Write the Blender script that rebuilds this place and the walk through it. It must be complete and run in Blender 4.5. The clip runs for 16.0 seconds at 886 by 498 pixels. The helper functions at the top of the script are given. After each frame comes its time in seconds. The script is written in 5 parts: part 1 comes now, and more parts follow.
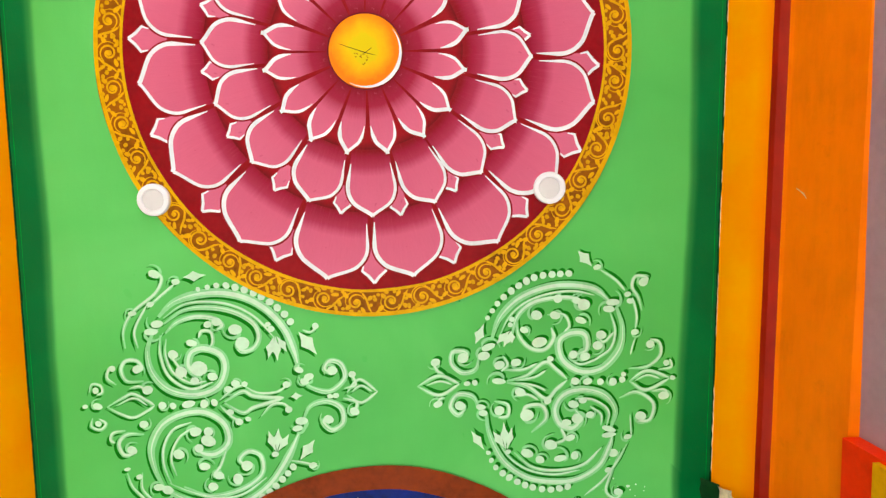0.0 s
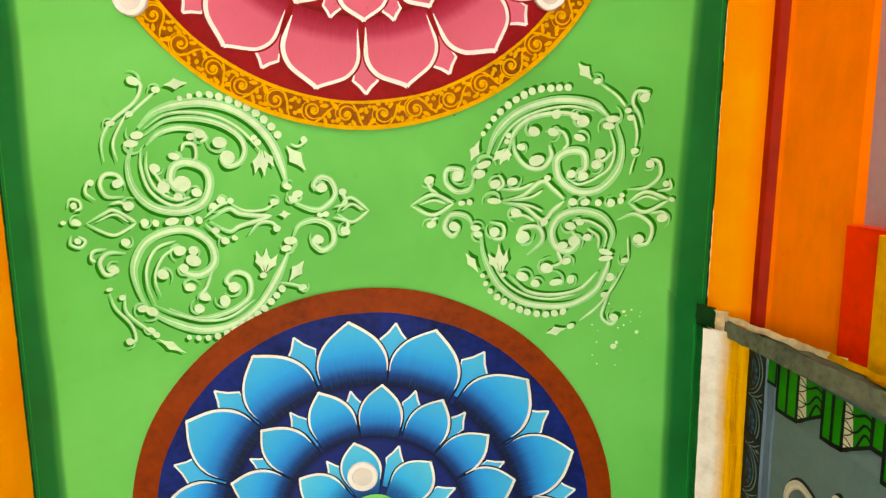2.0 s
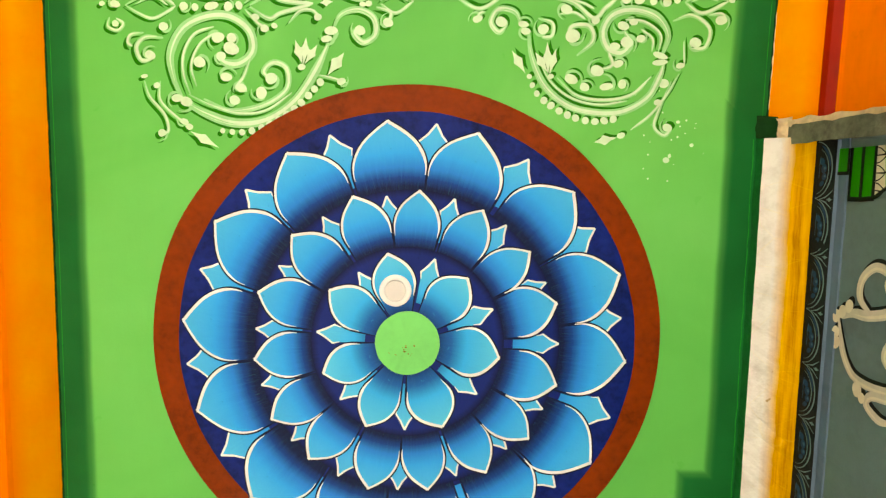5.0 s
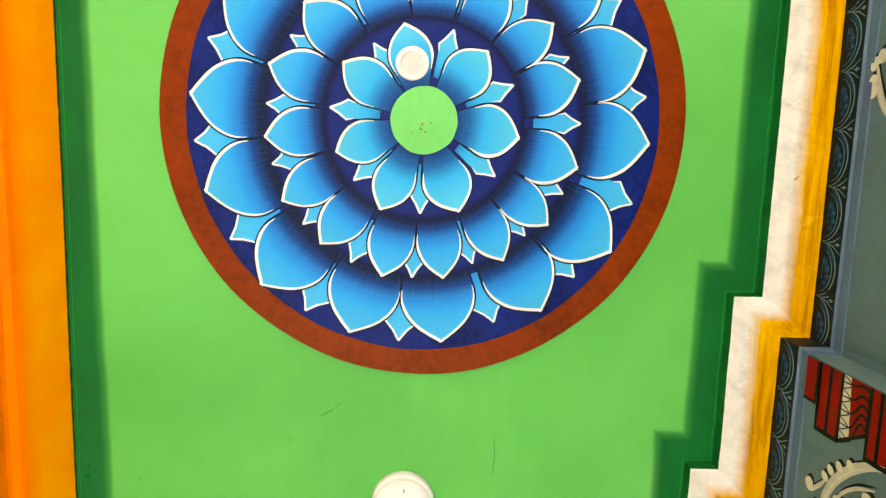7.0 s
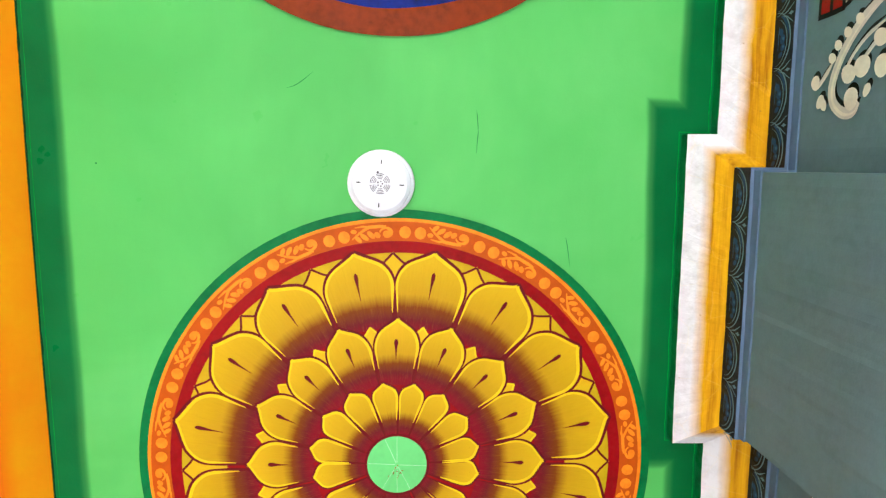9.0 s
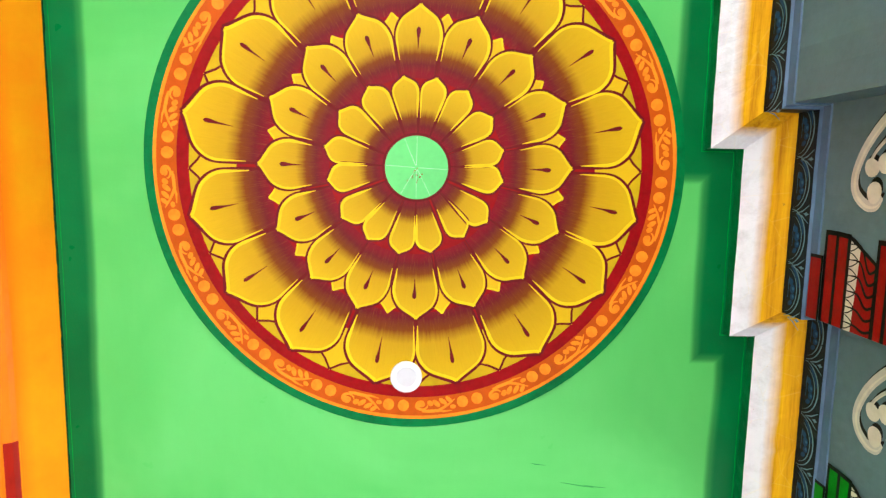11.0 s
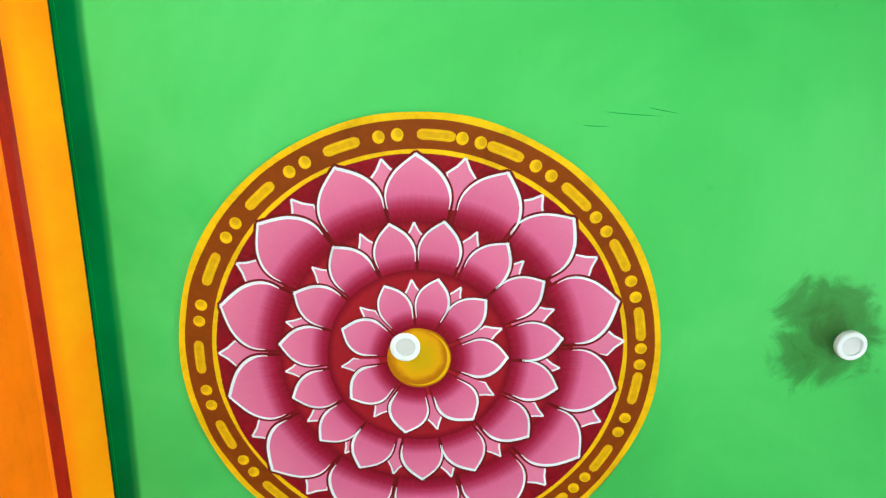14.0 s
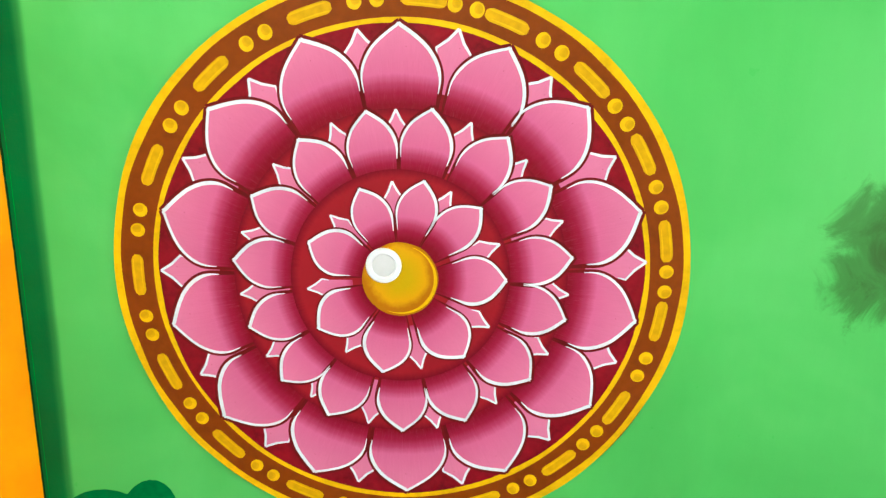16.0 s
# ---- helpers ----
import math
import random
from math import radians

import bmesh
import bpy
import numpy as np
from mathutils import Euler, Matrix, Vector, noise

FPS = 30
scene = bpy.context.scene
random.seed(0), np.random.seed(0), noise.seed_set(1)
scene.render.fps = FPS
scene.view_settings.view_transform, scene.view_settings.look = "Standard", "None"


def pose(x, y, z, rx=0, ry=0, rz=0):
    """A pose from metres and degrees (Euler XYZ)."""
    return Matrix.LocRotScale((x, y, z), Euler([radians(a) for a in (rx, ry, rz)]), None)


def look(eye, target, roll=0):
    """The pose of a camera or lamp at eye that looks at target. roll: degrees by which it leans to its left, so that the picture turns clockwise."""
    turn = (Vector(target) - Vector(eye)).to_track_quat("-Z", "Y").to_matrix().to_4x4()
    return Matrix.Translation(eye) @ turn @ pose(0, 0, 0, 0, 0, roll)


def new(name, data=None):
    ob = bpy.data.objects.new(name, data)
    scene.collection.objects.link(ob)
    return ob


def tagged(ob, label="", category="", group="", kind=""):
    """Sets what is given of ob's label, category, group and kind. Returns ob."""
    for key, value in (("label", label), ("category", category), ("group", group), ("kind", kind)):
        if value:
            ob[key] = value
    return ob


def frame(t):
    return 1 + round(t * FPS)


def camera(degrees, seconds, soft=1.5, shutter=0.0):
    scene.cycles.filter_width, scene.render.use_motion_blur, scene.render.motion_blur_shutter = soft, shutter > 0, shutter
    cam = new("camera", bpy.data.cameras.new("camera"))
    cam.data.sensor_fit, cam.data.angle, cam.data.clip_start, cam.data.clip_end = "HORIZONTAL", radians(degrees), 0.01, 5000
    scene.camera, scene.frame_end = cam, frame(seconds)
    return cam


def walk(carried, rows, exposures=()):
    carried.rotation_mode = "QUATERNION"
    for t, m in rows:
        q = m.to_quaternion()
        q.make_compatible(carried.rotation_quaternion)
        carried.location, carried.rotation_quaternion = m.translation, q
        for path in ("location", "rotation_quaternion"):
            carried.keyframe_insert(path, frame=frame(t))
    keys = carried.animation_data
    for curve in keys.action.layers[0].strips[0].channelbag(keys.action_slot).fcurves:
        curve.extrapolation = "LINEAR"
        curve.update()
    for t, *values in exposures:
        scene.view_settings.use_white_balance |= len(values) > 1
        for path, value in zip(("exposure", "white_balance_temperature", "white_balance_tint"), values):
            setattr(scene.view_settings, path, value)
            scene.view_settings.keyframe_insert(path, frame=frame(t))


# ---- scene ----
cam = camera(70.0, 16.0, soft=1.3)
PATH = [
    (0, (0.108, -0.002, 1.416), (0.159, 0.173, 3.407), -17.4),
    (0.5, (0.07, 0.051, 1.418), (0.118, 0.283, 3.404), -12.1),
    (1, (0.055, 0.123, 1.415), (0.113, 0.359, 3.401), -13.7),
    (1.5, (0.063, 0.226, 1.426), (0.15, 0.491, 3.407), -18.4),
    (2, (0.088, 0.283, 1.428), (0.181, 0.579, 3.403), -18.3),
    (2.5, (0.071, 0.368, 1.43), (0.148, 0.674, 3.404), -14.6),
    (3, (0.049, 0.418, 1.432), (0.128, 0.728, 3.406), -13.1),
    (3.2, (0.068, 0.448, 1.431), (0.148, 0.741, 3.408), -14.1),
    (5.3, (0.053, 0.786, 1.438), (0.07, 0.98, 3.428), -4.1),
    (5.5, (0.064, 0.827, 1.441), (0.086, 1.017, 3.432), -5.7),
    (6, (0.084, 0.9, 1.438), (0.11, 1.097, 3.428), -6.7),
    (6.5, (0.052, 1.021, 1.436), (0.074, 1.244, 3.424), -4.7),
    (7, (0.02, 1.11, 1.435), (0.056, 1.381, 3.416), -6.1),
    (7.5, (0.056, 1.274, 1.438), (0.102, 1.552, 3.417), -8.9),
    (8, (0.052, 1.439, 1.436), (0.094, 1.729, 3.415), -8.6),
    (8.5, (0.017, 1.589, 1.433), (0.064, 1.882, 3.411), -8.4),
    (9, (0.058, 1.769, 1.434), (0.113, 2.021, 3.417), -12.3),
    (9.2, (0.061, 1.816, 1.434), (0.11, 2.105, 3.412), -10.4),
    (11.3, (0.024, 2.457, 1.437), (0.06, 2.694, 3.423), -7.4),
    (11.5, (0.023, 2.514, 1.434), (0.053, 2.756, 3.419), -6.8),
    (12, (0.072, 2.673, 1.441), (0.106, 2.994, 3.415), -8.0),
    (12.5, (0.025, 2.842, 1.443), (0.053, 3.237, 3.403), -6.0),
    (13, (0.035, 3.017, 1.431), (0.039, 3.483, 3.376), -0.5),
    (13.5, (0.1, 3.201, 1.44), (0.094, 3.698, 3.377), 0.6),
    (14, (0.049, 3.343, 1.435), (0.041, 3.862, 3.367), 2.3),
    (14.5, (0.066, 3.441, 1.444), (0.067, 3.985, 3.369), 1.4),
    (15, (0.091, 3.499, 1.447), (0.088, 4.039, 3.372), 1.4),
    (15.5, (0.077, 3.527, 1.462), (0.074, 4.055, 3.391), 1.9),
    (16, (0.081, 3.591, 1.592), (0.064, 4.061, 3.536), 4.4),
]
WIN_W, END_W, ARM_W = 84, 75, 150     # watts of the added lamps at a side window, the back end and the side arm
walk(cam, [(t, look(eye, target, roll)) for t, eye, target, roll in PATH],
     exposures=[(0.0, -0.20, 6600, 0), (1.5, -0.18, 7800, 1), (2.5, -0.10, 9000, 3), (6.0, 0.08, 9100, 5), (7.5, 0.26, 7500, 7), (8.5, 0.12, 6400, 14), (9.0, 0.48, 6000, 15), (11.5, 0.60, 6000, 11),
                (12.5, 0.14, 5800, 0), (13.0, 0.22, 5850, -5), (13.5, 0.50, 5900, -11), (14.0, 0.46, 5900, -12), (15.0, 0.46, 5600, -10), (15.5, 0.52, 5700, -7), (16.0, 0.57, 6200, -5)])

# ---------------------------------------------------------------- plan, in metres
CEIL = 2.65           # underside of the ceiling
LEFT = -0.68          # ceiling meets the beam
RIGHT = 0.684         # ceiling meets the other beam
Y0, Y1 = -3.2, 4.62   # ends of the corridor
XE = 4.2              # end of the side arm after the corner
# stepped plan of the shrine: x, y of the cornice's upper edge, and which way y moves as the profile goes inwards
STEPS = [(0.66, 0.63, 0), (0.66, 1.351, 1), (0.605, 1.351, 1), (0.605, 1.704, 1), (0.548, 1.704, 1),
         (0.548, 2.311, -1), (0.611, 2.311, -1), (0.611, 2.669, -1), (0.66, 2.669, -1), (0.66, 3.057, -1), (XE, 3.057, -1)]

# ---------------------------------------------------------------- light
world = bpy.data.worlds.new("world")
scene.world = world
world.use_nodes = True
wn = world.node_tree
sky = wn.nodes.new("ShaderNodeTexSky")
sky.sky_type = 'NISHITA'
sky.sun_disc = False
sky.sun_elevation, sky.sun_rotation = radians(55), radians(100)
wn.links.new(sky.outputs[0], wn.nodes["Background"].inputs[0])
wn.nodes["Background"].inputs[1].default_value = 0.1
sun = new("sun", bpy.data.lights.new("sun", 'SUN'))
sun.data.energy, sun.data.angle, sun.data.color = 3.0, radians(0.5), (1, 0.95, 0.88)
sun.matrix_world = look((0, 0, 6), (2.0, -0.6, 3.0))


def fill_lamp(name, eye, target, width, height, watts):
    """An added area lamp that stands in for unseen daylight."""
    lamp = new(name, bpy.data.lights.new(name, 'AREA'))
    lamp.data.shape, lamp.data.size, lamp.data.size_y, lamp.data.energy = 'RECTANGLE', width, height, watts
    lamp.data.color = (1.0, 0.97, 0.93)
    lamp.matrix_world = look(eye, target)
    return lamp


WINDOWS = [-1.9, -0.3, 1.2, 2.55]      # centres of the assumed, unseen window openings along the outer wall
# added lamps aimed at the floor, whose bounce brightens the ceiling
for wy in WINDOWS:
    fill_lamp("window_daylight", (-0.90, wy, 1.2), (-0.1, wy, 0.0), 1.05, 1.2, WIN_W)
# no openings here: two more added lamps hang before closed end walls
fill_lamp("end_daylight", (0.0, Y0 + 0.25, 1.2), (0.0, Y0 + 1.6, 0.0), 1.2, 1.4, END_W)
fill_lamp("arm_daylight", (XE - 0.25, 3.8, 1.2), (XE - 1.6, 3.8, 0.0), 1.2, 1.4, ARM_W)


# ---------------------------------------------------------------- materials
def rgb(r, g, b):
    """Linear colour from sRGB bytes, made a little purer, as fresh enamel is."""
    lin = [(c / 255 / 12.92) if c < 10.3 else ((c / 255 + 0.055) / 1.055) ** 2.4 for c in (r, g, b)]
    grey = 0.2126 * lin[0] + 0.7152 * lin[1] + 0.0722 * lin[2]
    return tuple(min(0.9, max(0.002, grey + 1.14 * (c - grey))) for c in lin) + (1,)


class Nodes:
    def __init__(self, name):
        self.mat = bpy.data.materials.new(name)
        self.mat.use_nodes = True
        self.t = self.mat.node_tree
        self.bsdf = self.t.nodes["Principled BSDF"]
        self.where = self.t.nodes.new("ShaderNodeTexCoord").outputs["Object"]

    def link(self, a, b):
        self.t.links.new(a, b)

    def math(self, op, a, b=None, c=None):
        n = self.t.nodes.new("ShaderNodeMath")
        n.operation = op
        for i, v in enumerate((a, b, c)):
            if v is None:
                continue
            if isinstance(v, (int, float)):
                n.inputs[i].default_value = v
            else:
                self.link(v, n.inputs[i])
        return n.outputs[0]

    def noise(self, scale, detail=4, rough=0.6, vector=None, dist=0.0):
        n = self.t.nodes.new("ShaderNodeTexNoise")
        n.inputs["Scale"].default_value, n.inputs["Detail"].default_value = scale, detail
        n.inputs["Roughness"].default_value, n.inputs["Distortion"].default_value = rough, dist
        self.link(vector or self.where, n.inputs["Vector"])
        return n.outputs["Fac"]

    def ramp(self, fac, stops, ease='LINEAR'):
        n = self.t.nodes.new("ShaderNodeValToRGB")
        e = n.color_ramp.elements
        n.color_ramp.interpolation = ease
        while len(e) < len(stops):
            e.new(0.5)
        for el, (p, c) in zip(e, stops):
            el.position, el.color = p, c
        self.link(fac, n.inputs[0])
        return n.outputs[0]

    def mix(self, fac, a, b, kind='MIX'):
        n = self.t.nodes.new("ShaderNodeMix")
        n.data_type, n.blend_type = 'RGBA', kind
        for i, v in ((0, fac), (6, a), (7, b)):
            if isinstance(v, (int, float)):
                n.inputs[i].default_value = v
            elif isinstance(v, tuple):
                n.inputs[i].default_value = v
            else:
                self.link(v, n.inputs[i])
        return n.outputs[2]

    def mapped(self, sx, sy, sz):
        n = self.t.nodes.new("ShaderNodeMapping")
        n.inputs["Scale"].default_value = (sx, sy, sz)
        self.link(self.where, n.inputs["Vector"])
        return n.outputs[0]

    def split(self):
        n = self.t.nodes.new("ShaderNodeSeparateXYZ")
        self.link(self.where, n.inputs[0])
        return n.outputs

    def finish(self, colour, rough=0.38, bump=0.15, bump_scale=260, spec=0.1):
        self.link(colour, self.bsdf.inputs["Base Color"]) if not isinstance(colour, tuple) else None
        if isinstance(colour, tuple):
            self.bsdf.inputs["Base Color"].default_value = colour
        r = self.math('MULTIPLY_ADD', self.noise(14, 3), 0.22, rough - 0.11)
        self.link(r, self.bsdf.inputs["Roughness"])
        self.bsdf.inputs["Specular IOR Level"].default_value = spec
        h = self.math('ADD', self.noise(bump_scale, 3), self.math('MULTIPLY', self.noise(30, 3), 2.0))
        n = self.t.nodes.new("ShaderNodeBump")
        n.inputs["Strength"].default_value, n.inputs["Distance"].default_value = bump, 0.002
        self.link(h, n.inputs["Height"])
        self.link(n.outputs[0], self.bsdf.inputs["Normal"])
        return self.mat


def paint(name, colour, vary=0.12, rough=0.38, streak=(1, 1, 1), dirt=0.0, bump=0.15):
    """Hand-brushed enamel: the colour with brush marks and soft blotches."""
    m = Nodes(name)
    dark = tuple(c * (1 - vary * 1.6) for c in colour[:3]) + (1,)
    light = tuple(min(1, c * (1 + vary)) for c in colour[:3]) + (1,)
    f = m.math('ADD', m.math('MULTIPLY', m.noise(9, 4), 0.6), m.math('MULTIPLY', m.noise(60, 3, vector=m.mapped(*streak)), 0.4))
    c = m.ramp(f, [(0.3, dark), (0.5, colour), (0.7, light)])
    if dirt:
        d = m.ramp(m.noise(23, 6, 0.7), [(0.60, (0, 0, 0, 1)), (0.74, (dirt, dirt, dirt, 1))])
        c = m.mix(d, c, tuple(0.35 * v for v in colour[:3]) + (1,))
    return m.finish(c, rough, bump)


def petal_paint(name, r0, r1, stops, wobble=0.05):
    """Petal colour that runs from the shaded base at r0 to the tip at r1, brushed along the petal."""
    m = Nodes(name)
    x, y, z = m.split()
    r = m.math('SQRT', m.math('ADD', m.math('MULTIPLY', x, x), m.math('MULTIPLY', y, y)))
    f = m.math('DIVIDE', m.math('SUBTRACT', r, r0), r1 - r0)
    a = m.math('MULTIPLY', m.math('ARCTAN2', y, x), 40.0)
    comb = m.t.nodes.new("ShaderNodeCombineXYZ")
    m.link(a, comb.inputs[0])
    m.link(m.math('MULTIPLY', r, 6.0), comb.inputs[1])
    info = m.t.nodes.new("ShaderNodeObjectInfo")
    m.link(m.math('MULTIPLY', info.outputs["Random"], 30.0), comb.inputs[2])
    f = m.math('ADD', f, m.math('MULTIPLY', m.math('SUBTRACT', m.noise(1.6, 4, vector=comb.outputs[0]), 0.5), wobble * 3))
    f = m.math('ADD', f, m.math('MULTIPLY', m.math('SUBTRACT', m.noise(7, 3), 0.5), wobble * 1.5))
    c = m.ramp(f, stops)
    hairs = m.noise(5.0, 4, 0.7, vector=comb.outputs[0])
    c = m.mix(m.ramp(hairs, [(0.30, (0.08, 0.08, 0.08, 1)), (0.50, (0, 0, 0, 1))]), c, stops[-3][1])
    c = m.mix(m.ramp(hairs, [(0.54, (0, 0, 0, 1)), (0.74, (0.08, 0.08, 0.08, 1))]), c, tuple(min(0.9, 1.35 * v + 0.01) for v in stops[-1][1][:3]) + (1,))
    specks = m.ramp(m.noise(70, 3, 0.6), [(0.70, (0, 0, 0, 1)), (0.76, (0.45, 0.45, 0.45, 1))])
    c = m.mix(specks, c, stops[2][1])
    return m.finish(c)


def ceiling_paint():
    """Green enamel with a sprayed dark green border along the beams and the stepped cornice, blotches, soot and scratches."""
    m = Nodes("green_ceiling_enamel")
    x, y, z = m.split()
    boxes = [(-3.0, LEFT, Y0 - 2, Y1 + 2), (0.686, 3.0, Y0 - 2, 0.64), (0.66, XE, 0.62, 3.057), (0.605, 2, 1.351, 2.669),
             (0.548, 2, 1.704, 2.311), (0.611, 2, 2.3, 2.669)]
    dist = None
    wave = m.math('MULTIPLY', m.math('SUBTRACT', m.noise(2.2, 3), 0.5), 0.022)
    for x0, x1, ya, yb in boxes:
        if (x0, x1) == (0.605, 2):
            yb = 2.311
        along = x
        if x0 == 0.686:      # the inner beam's border widens towards the shrine
            drift = m.math('MINIMUM', m.math('MAXIMUM', m.math('MULTIPLY_ADD', y, 0.040, 0.001), 0.0), 0.026)
            along = m.math('ADD', x, drift)
        dx = m.math('SUBTRACT', m.math('ABSOLUTE', m.math('SUBTRACT', along, (x0 + x1) / 2)), (x1 - x0) / 2)
        dy = m.math('SUBTRACT', m.math('ABSOLUTE', m.math('SUBTRACT', y, (ya + yb) / 2)), (yb - ya) / 2)
        d = m.math('MAXIMUM', dx, dy)
        dist = d if dist is None else m.math('MINIMUM', dist, d)
    dist = m.math('ADD', dist, wave)
    f = m.math('ADD', m.math('MULTIPLY', m.noise(1.7, 4, 0.55, dist=0.6), 0.94), m.math('MULTIPLY', m.noise(40, 3, vector=m.mapped(1, 0.25, 1)), 0.06))
    base = m.ramp(f, [(0.30, (0.080, 0.43, 0.090, 1)), (0.5, (0.101, 0.50, 0.111, 1)), (0.70, (0.140, 0.58, 0.150, 1))])
    border = m.ramp(m.noise(5, 2), [(0.3, rgb(0, 92, 50)), (0.7, rgb(0, 108, 60))])
    edge = m.ramp(dist, [(0.043, (1, 1, 1, 1)), (0.055, (0.78, 0.78, 0.78, 1)), (0.068, (0, 0, 0, 1))], 'EASE')
    c = m.mix(edge, base, border)
    # soot round the last lamp
    sx = m.math('SUBTRACT', x, 0.835)
    sy = m.math('SUBTRACT', y, 3.83)
    r = m.math('SQRT', m.math('ADD', m.math('MULTIPLY', sx, sx), m.math('MULTIPLY', m.math('MULTIPLY', sy, sy), 0.8)))
    r = m.math('ADD', r, m.math('MULTIPLY', m.math('SUBTRACT', m.noise(11, 6, 0.65, dist=0.8), 0.5), 0.22))
    soot = m.ramp(r, [(0.015, (0.82, 0.82, 0.82, 1)), (0.07, (0.6, 0.6, 0.6, 1)), (0.13, (0.0, 0.0, 0.0, 1))], 'EASE')
    c = m.mix(soot, c, rgb(44, 62, 22))
    return m.finish(c, 0.32, 0.10, 180, 0.13)


def cove_paint():
    """White at the top, running into ochre yellow, with brush marks and hairline cracks."""
    m = Nodes("white_and_yellow_cove_paint")
    x, y, z = m.split()
    f = m.math('DIVIDE', m.math('SUBTRACT', 2.622, z), 0.062)
    f = m.math('ADD', f, m.math('MULTIPLY', m.math('SUBTRACT', m.noise(16, 3), 0.5), 0.10))
    streak = m.noise(26, 4, 0.65, vector=m.mapped(2.4, 0.16, 3.4))
    yel = m.ramp(streak, [(0.28, rgb(160, 112, 2)), (0.48, rgb(202, 154, 6)), (0.72, rgb(224, 180, 22))])
    wht = m.ramp(m.noise(26, 5, 0.7), [(0.28, rgb(204, 205, 208)), (0.55, rgb(226, 228, 232))])
    c = m.mix(m.ramp(f, [(0.34, (0, 0, 0, 1)), (0.50, (0.55, 0.55, 0.55, 1)), (0.62, (1, 1, 1, 1))]), wht, yel)
    v = m.t.nodes.new("ShaderNodeTexVoronoi")
    v.feature = 'DISTANCE_TO_EDGE'
    v.inputs["Scale"].default_value = 13
    m.link(m.where, v.inputs["Vector"])
    crack = m.ramp(v.outputs["Distance"], [(0.0, (0.14, 0.14, 0.14, 1)), (0.010, (0, 0, 0, 1))])
    c = m.mix(crack, c, rgb(240, 214, 130))
    spots = m.ramp(m.noise(85, 2), [(0.74, (0, 0, 0, 1)), (0.77, (0.7, 0.7, 0.7, 1))])
    c = m.mix(spots, c, rgb(150, 120, 60))
    return m.finish(c, 0.45, 0.35, 120)


def beam_paint(name):
    """Yellow-orange beam paint, with a blended darker lower edge."""
    m = Nodes(name)
    x, y, z = m.split()
    f = m.math('ADD', z, m.math('MULTIPLY', m.math('SUBTRACT', m.noise(5, 3), 0.5), 0.006))
    body = m.ramp(m.noise(6, 4), [(0.3, rgb(250, 146, 0)), (0.7, rgb(255, 166, 4))])
    low = m.ramp(m.math('SUBTRACT', 2.65, f), [(0.058, (0, 0, 0, 1)), (0.072, (0.45, 0.45, 0.45, 1)), (0.085, (1, 1, 1, 1))])
    c = m.mix(low, body, rgb(250, 132, 8))
    scuff = m.ramp(m.noise(16, 6, 0.75), [(0.66, (0, 0, 0, 1)), (0.78, (0.35, 0.35, 0.35, 1))])
    c = m.mix(scuff, c, rgb(196, 120, 20))
    return m.finish(c, 0.36, 0.12, 160, 0.06)


M_CEIL = ceiling_paint()
M_COVE = cove_paint()
M_BEAM = beam_paint("yellow_orange_beam_enamel")
M_RED = paint("brick_red_stripe_paint", rgb(142, 36, 2), 0.2, 0.4, (1, 0.2, 1))
M_ORANGE = paint("deep_orange_enamel", rgb(255, 126, 0), 0.08, 0.35, (1, 0.2, 1), 0.15)
M_ORANGE2 = paint("red_orange_enamel", rgb(232, 62, 10), 0.12, 0.35)
M_MAUVE = paint("mauve_wall_paint", rgb(170, 142, 158), 0.08, 0.55)
M_PLASTER = paint("rough_grey_plaster", rgb(106, 112, 100), 0.4, 0.75, (1, 1, 1), 0.8, 0.8)
M_CREAM = paint("cream_plaster", rgb(222, 204, 176), 0.25, 0.7, (1, 1, 1), 0.5, 0.7)
M_OCHRE = paint("ochre_paint", rgb(214, 160, 30), 0.2, 0.45)
M_DKGREEN = paint("dark_green_enamel", rgb(0, 110, 62), 0.22, 0.35)
M_BLACKGREEN = paint("blackish_green_line", rgb(6, 52, 24), 0.3, 0.5)
M_SEAM_LIGHT = paint("seam_green_paint", rgb(30, 138, 66), 0.3, 0.3)
M_SHRINE = paint("grey_green_wall_enamel", rgb(96, 117, 122), 0.10, 0.42)
M_BLUE = paint("slate_blue_band_paint", rgb(90, 110, 132), 0.14, 0.45, (1, 0.3, 1))
M_FRIEZE = paint("blue_black_frieze_paint", rgb(12, 17, 24), 0.4, 0.4)
M_FRIEZE_L = paint("pale_blue_frieze_line", rgb(112, 140, 150), 0.25, 0.4)
M_GLINT = paint("dull_blue_glint_paint", rgb(58, 96, 126), 0.3, 0.4)
M_FRIEZE_B = paint("deep_blue_frieze_petal", rgb(26, 62, 96), 0.35, 0.4)
M_WHITE = paint("white_enamel", rgb(222, 229, 236), 0.13, 0.35)
M_PLASTIC = paint("white_plastic", rgb(228, 232, 238), 0.03, 0.30, bump=0.02)
M_LENS = paint("frosted_lamp_diffuser", rgb(208, 210, 214), 0.03, 0.45, bump=0.02)
M_BLACK = paint("black_line_paint", rgb(18, 20, 18), 0.3, 0.45)
M_SCROLL = paint("pale_mint_ornament_paint", rgb(196, 226, 204), 0.12, 0.38)
M_SCROLL_D = paint("green_ornament_shade_line", rgb(4, 112, 34), 0.12, 0.38)
M_SCROLL_M = paint("mid_mint_ornament_paint", rgb(146, 208, 156), 0.14, 0.38)
M_IVORY = paint("ivory_ornament_paint", rgb(196, 192, 182), 0.14, 0.42)
M_IVORY_L = paint("light_ivory_ornament_paint", rgb(214, 208, 192), 0.12, 0.42)
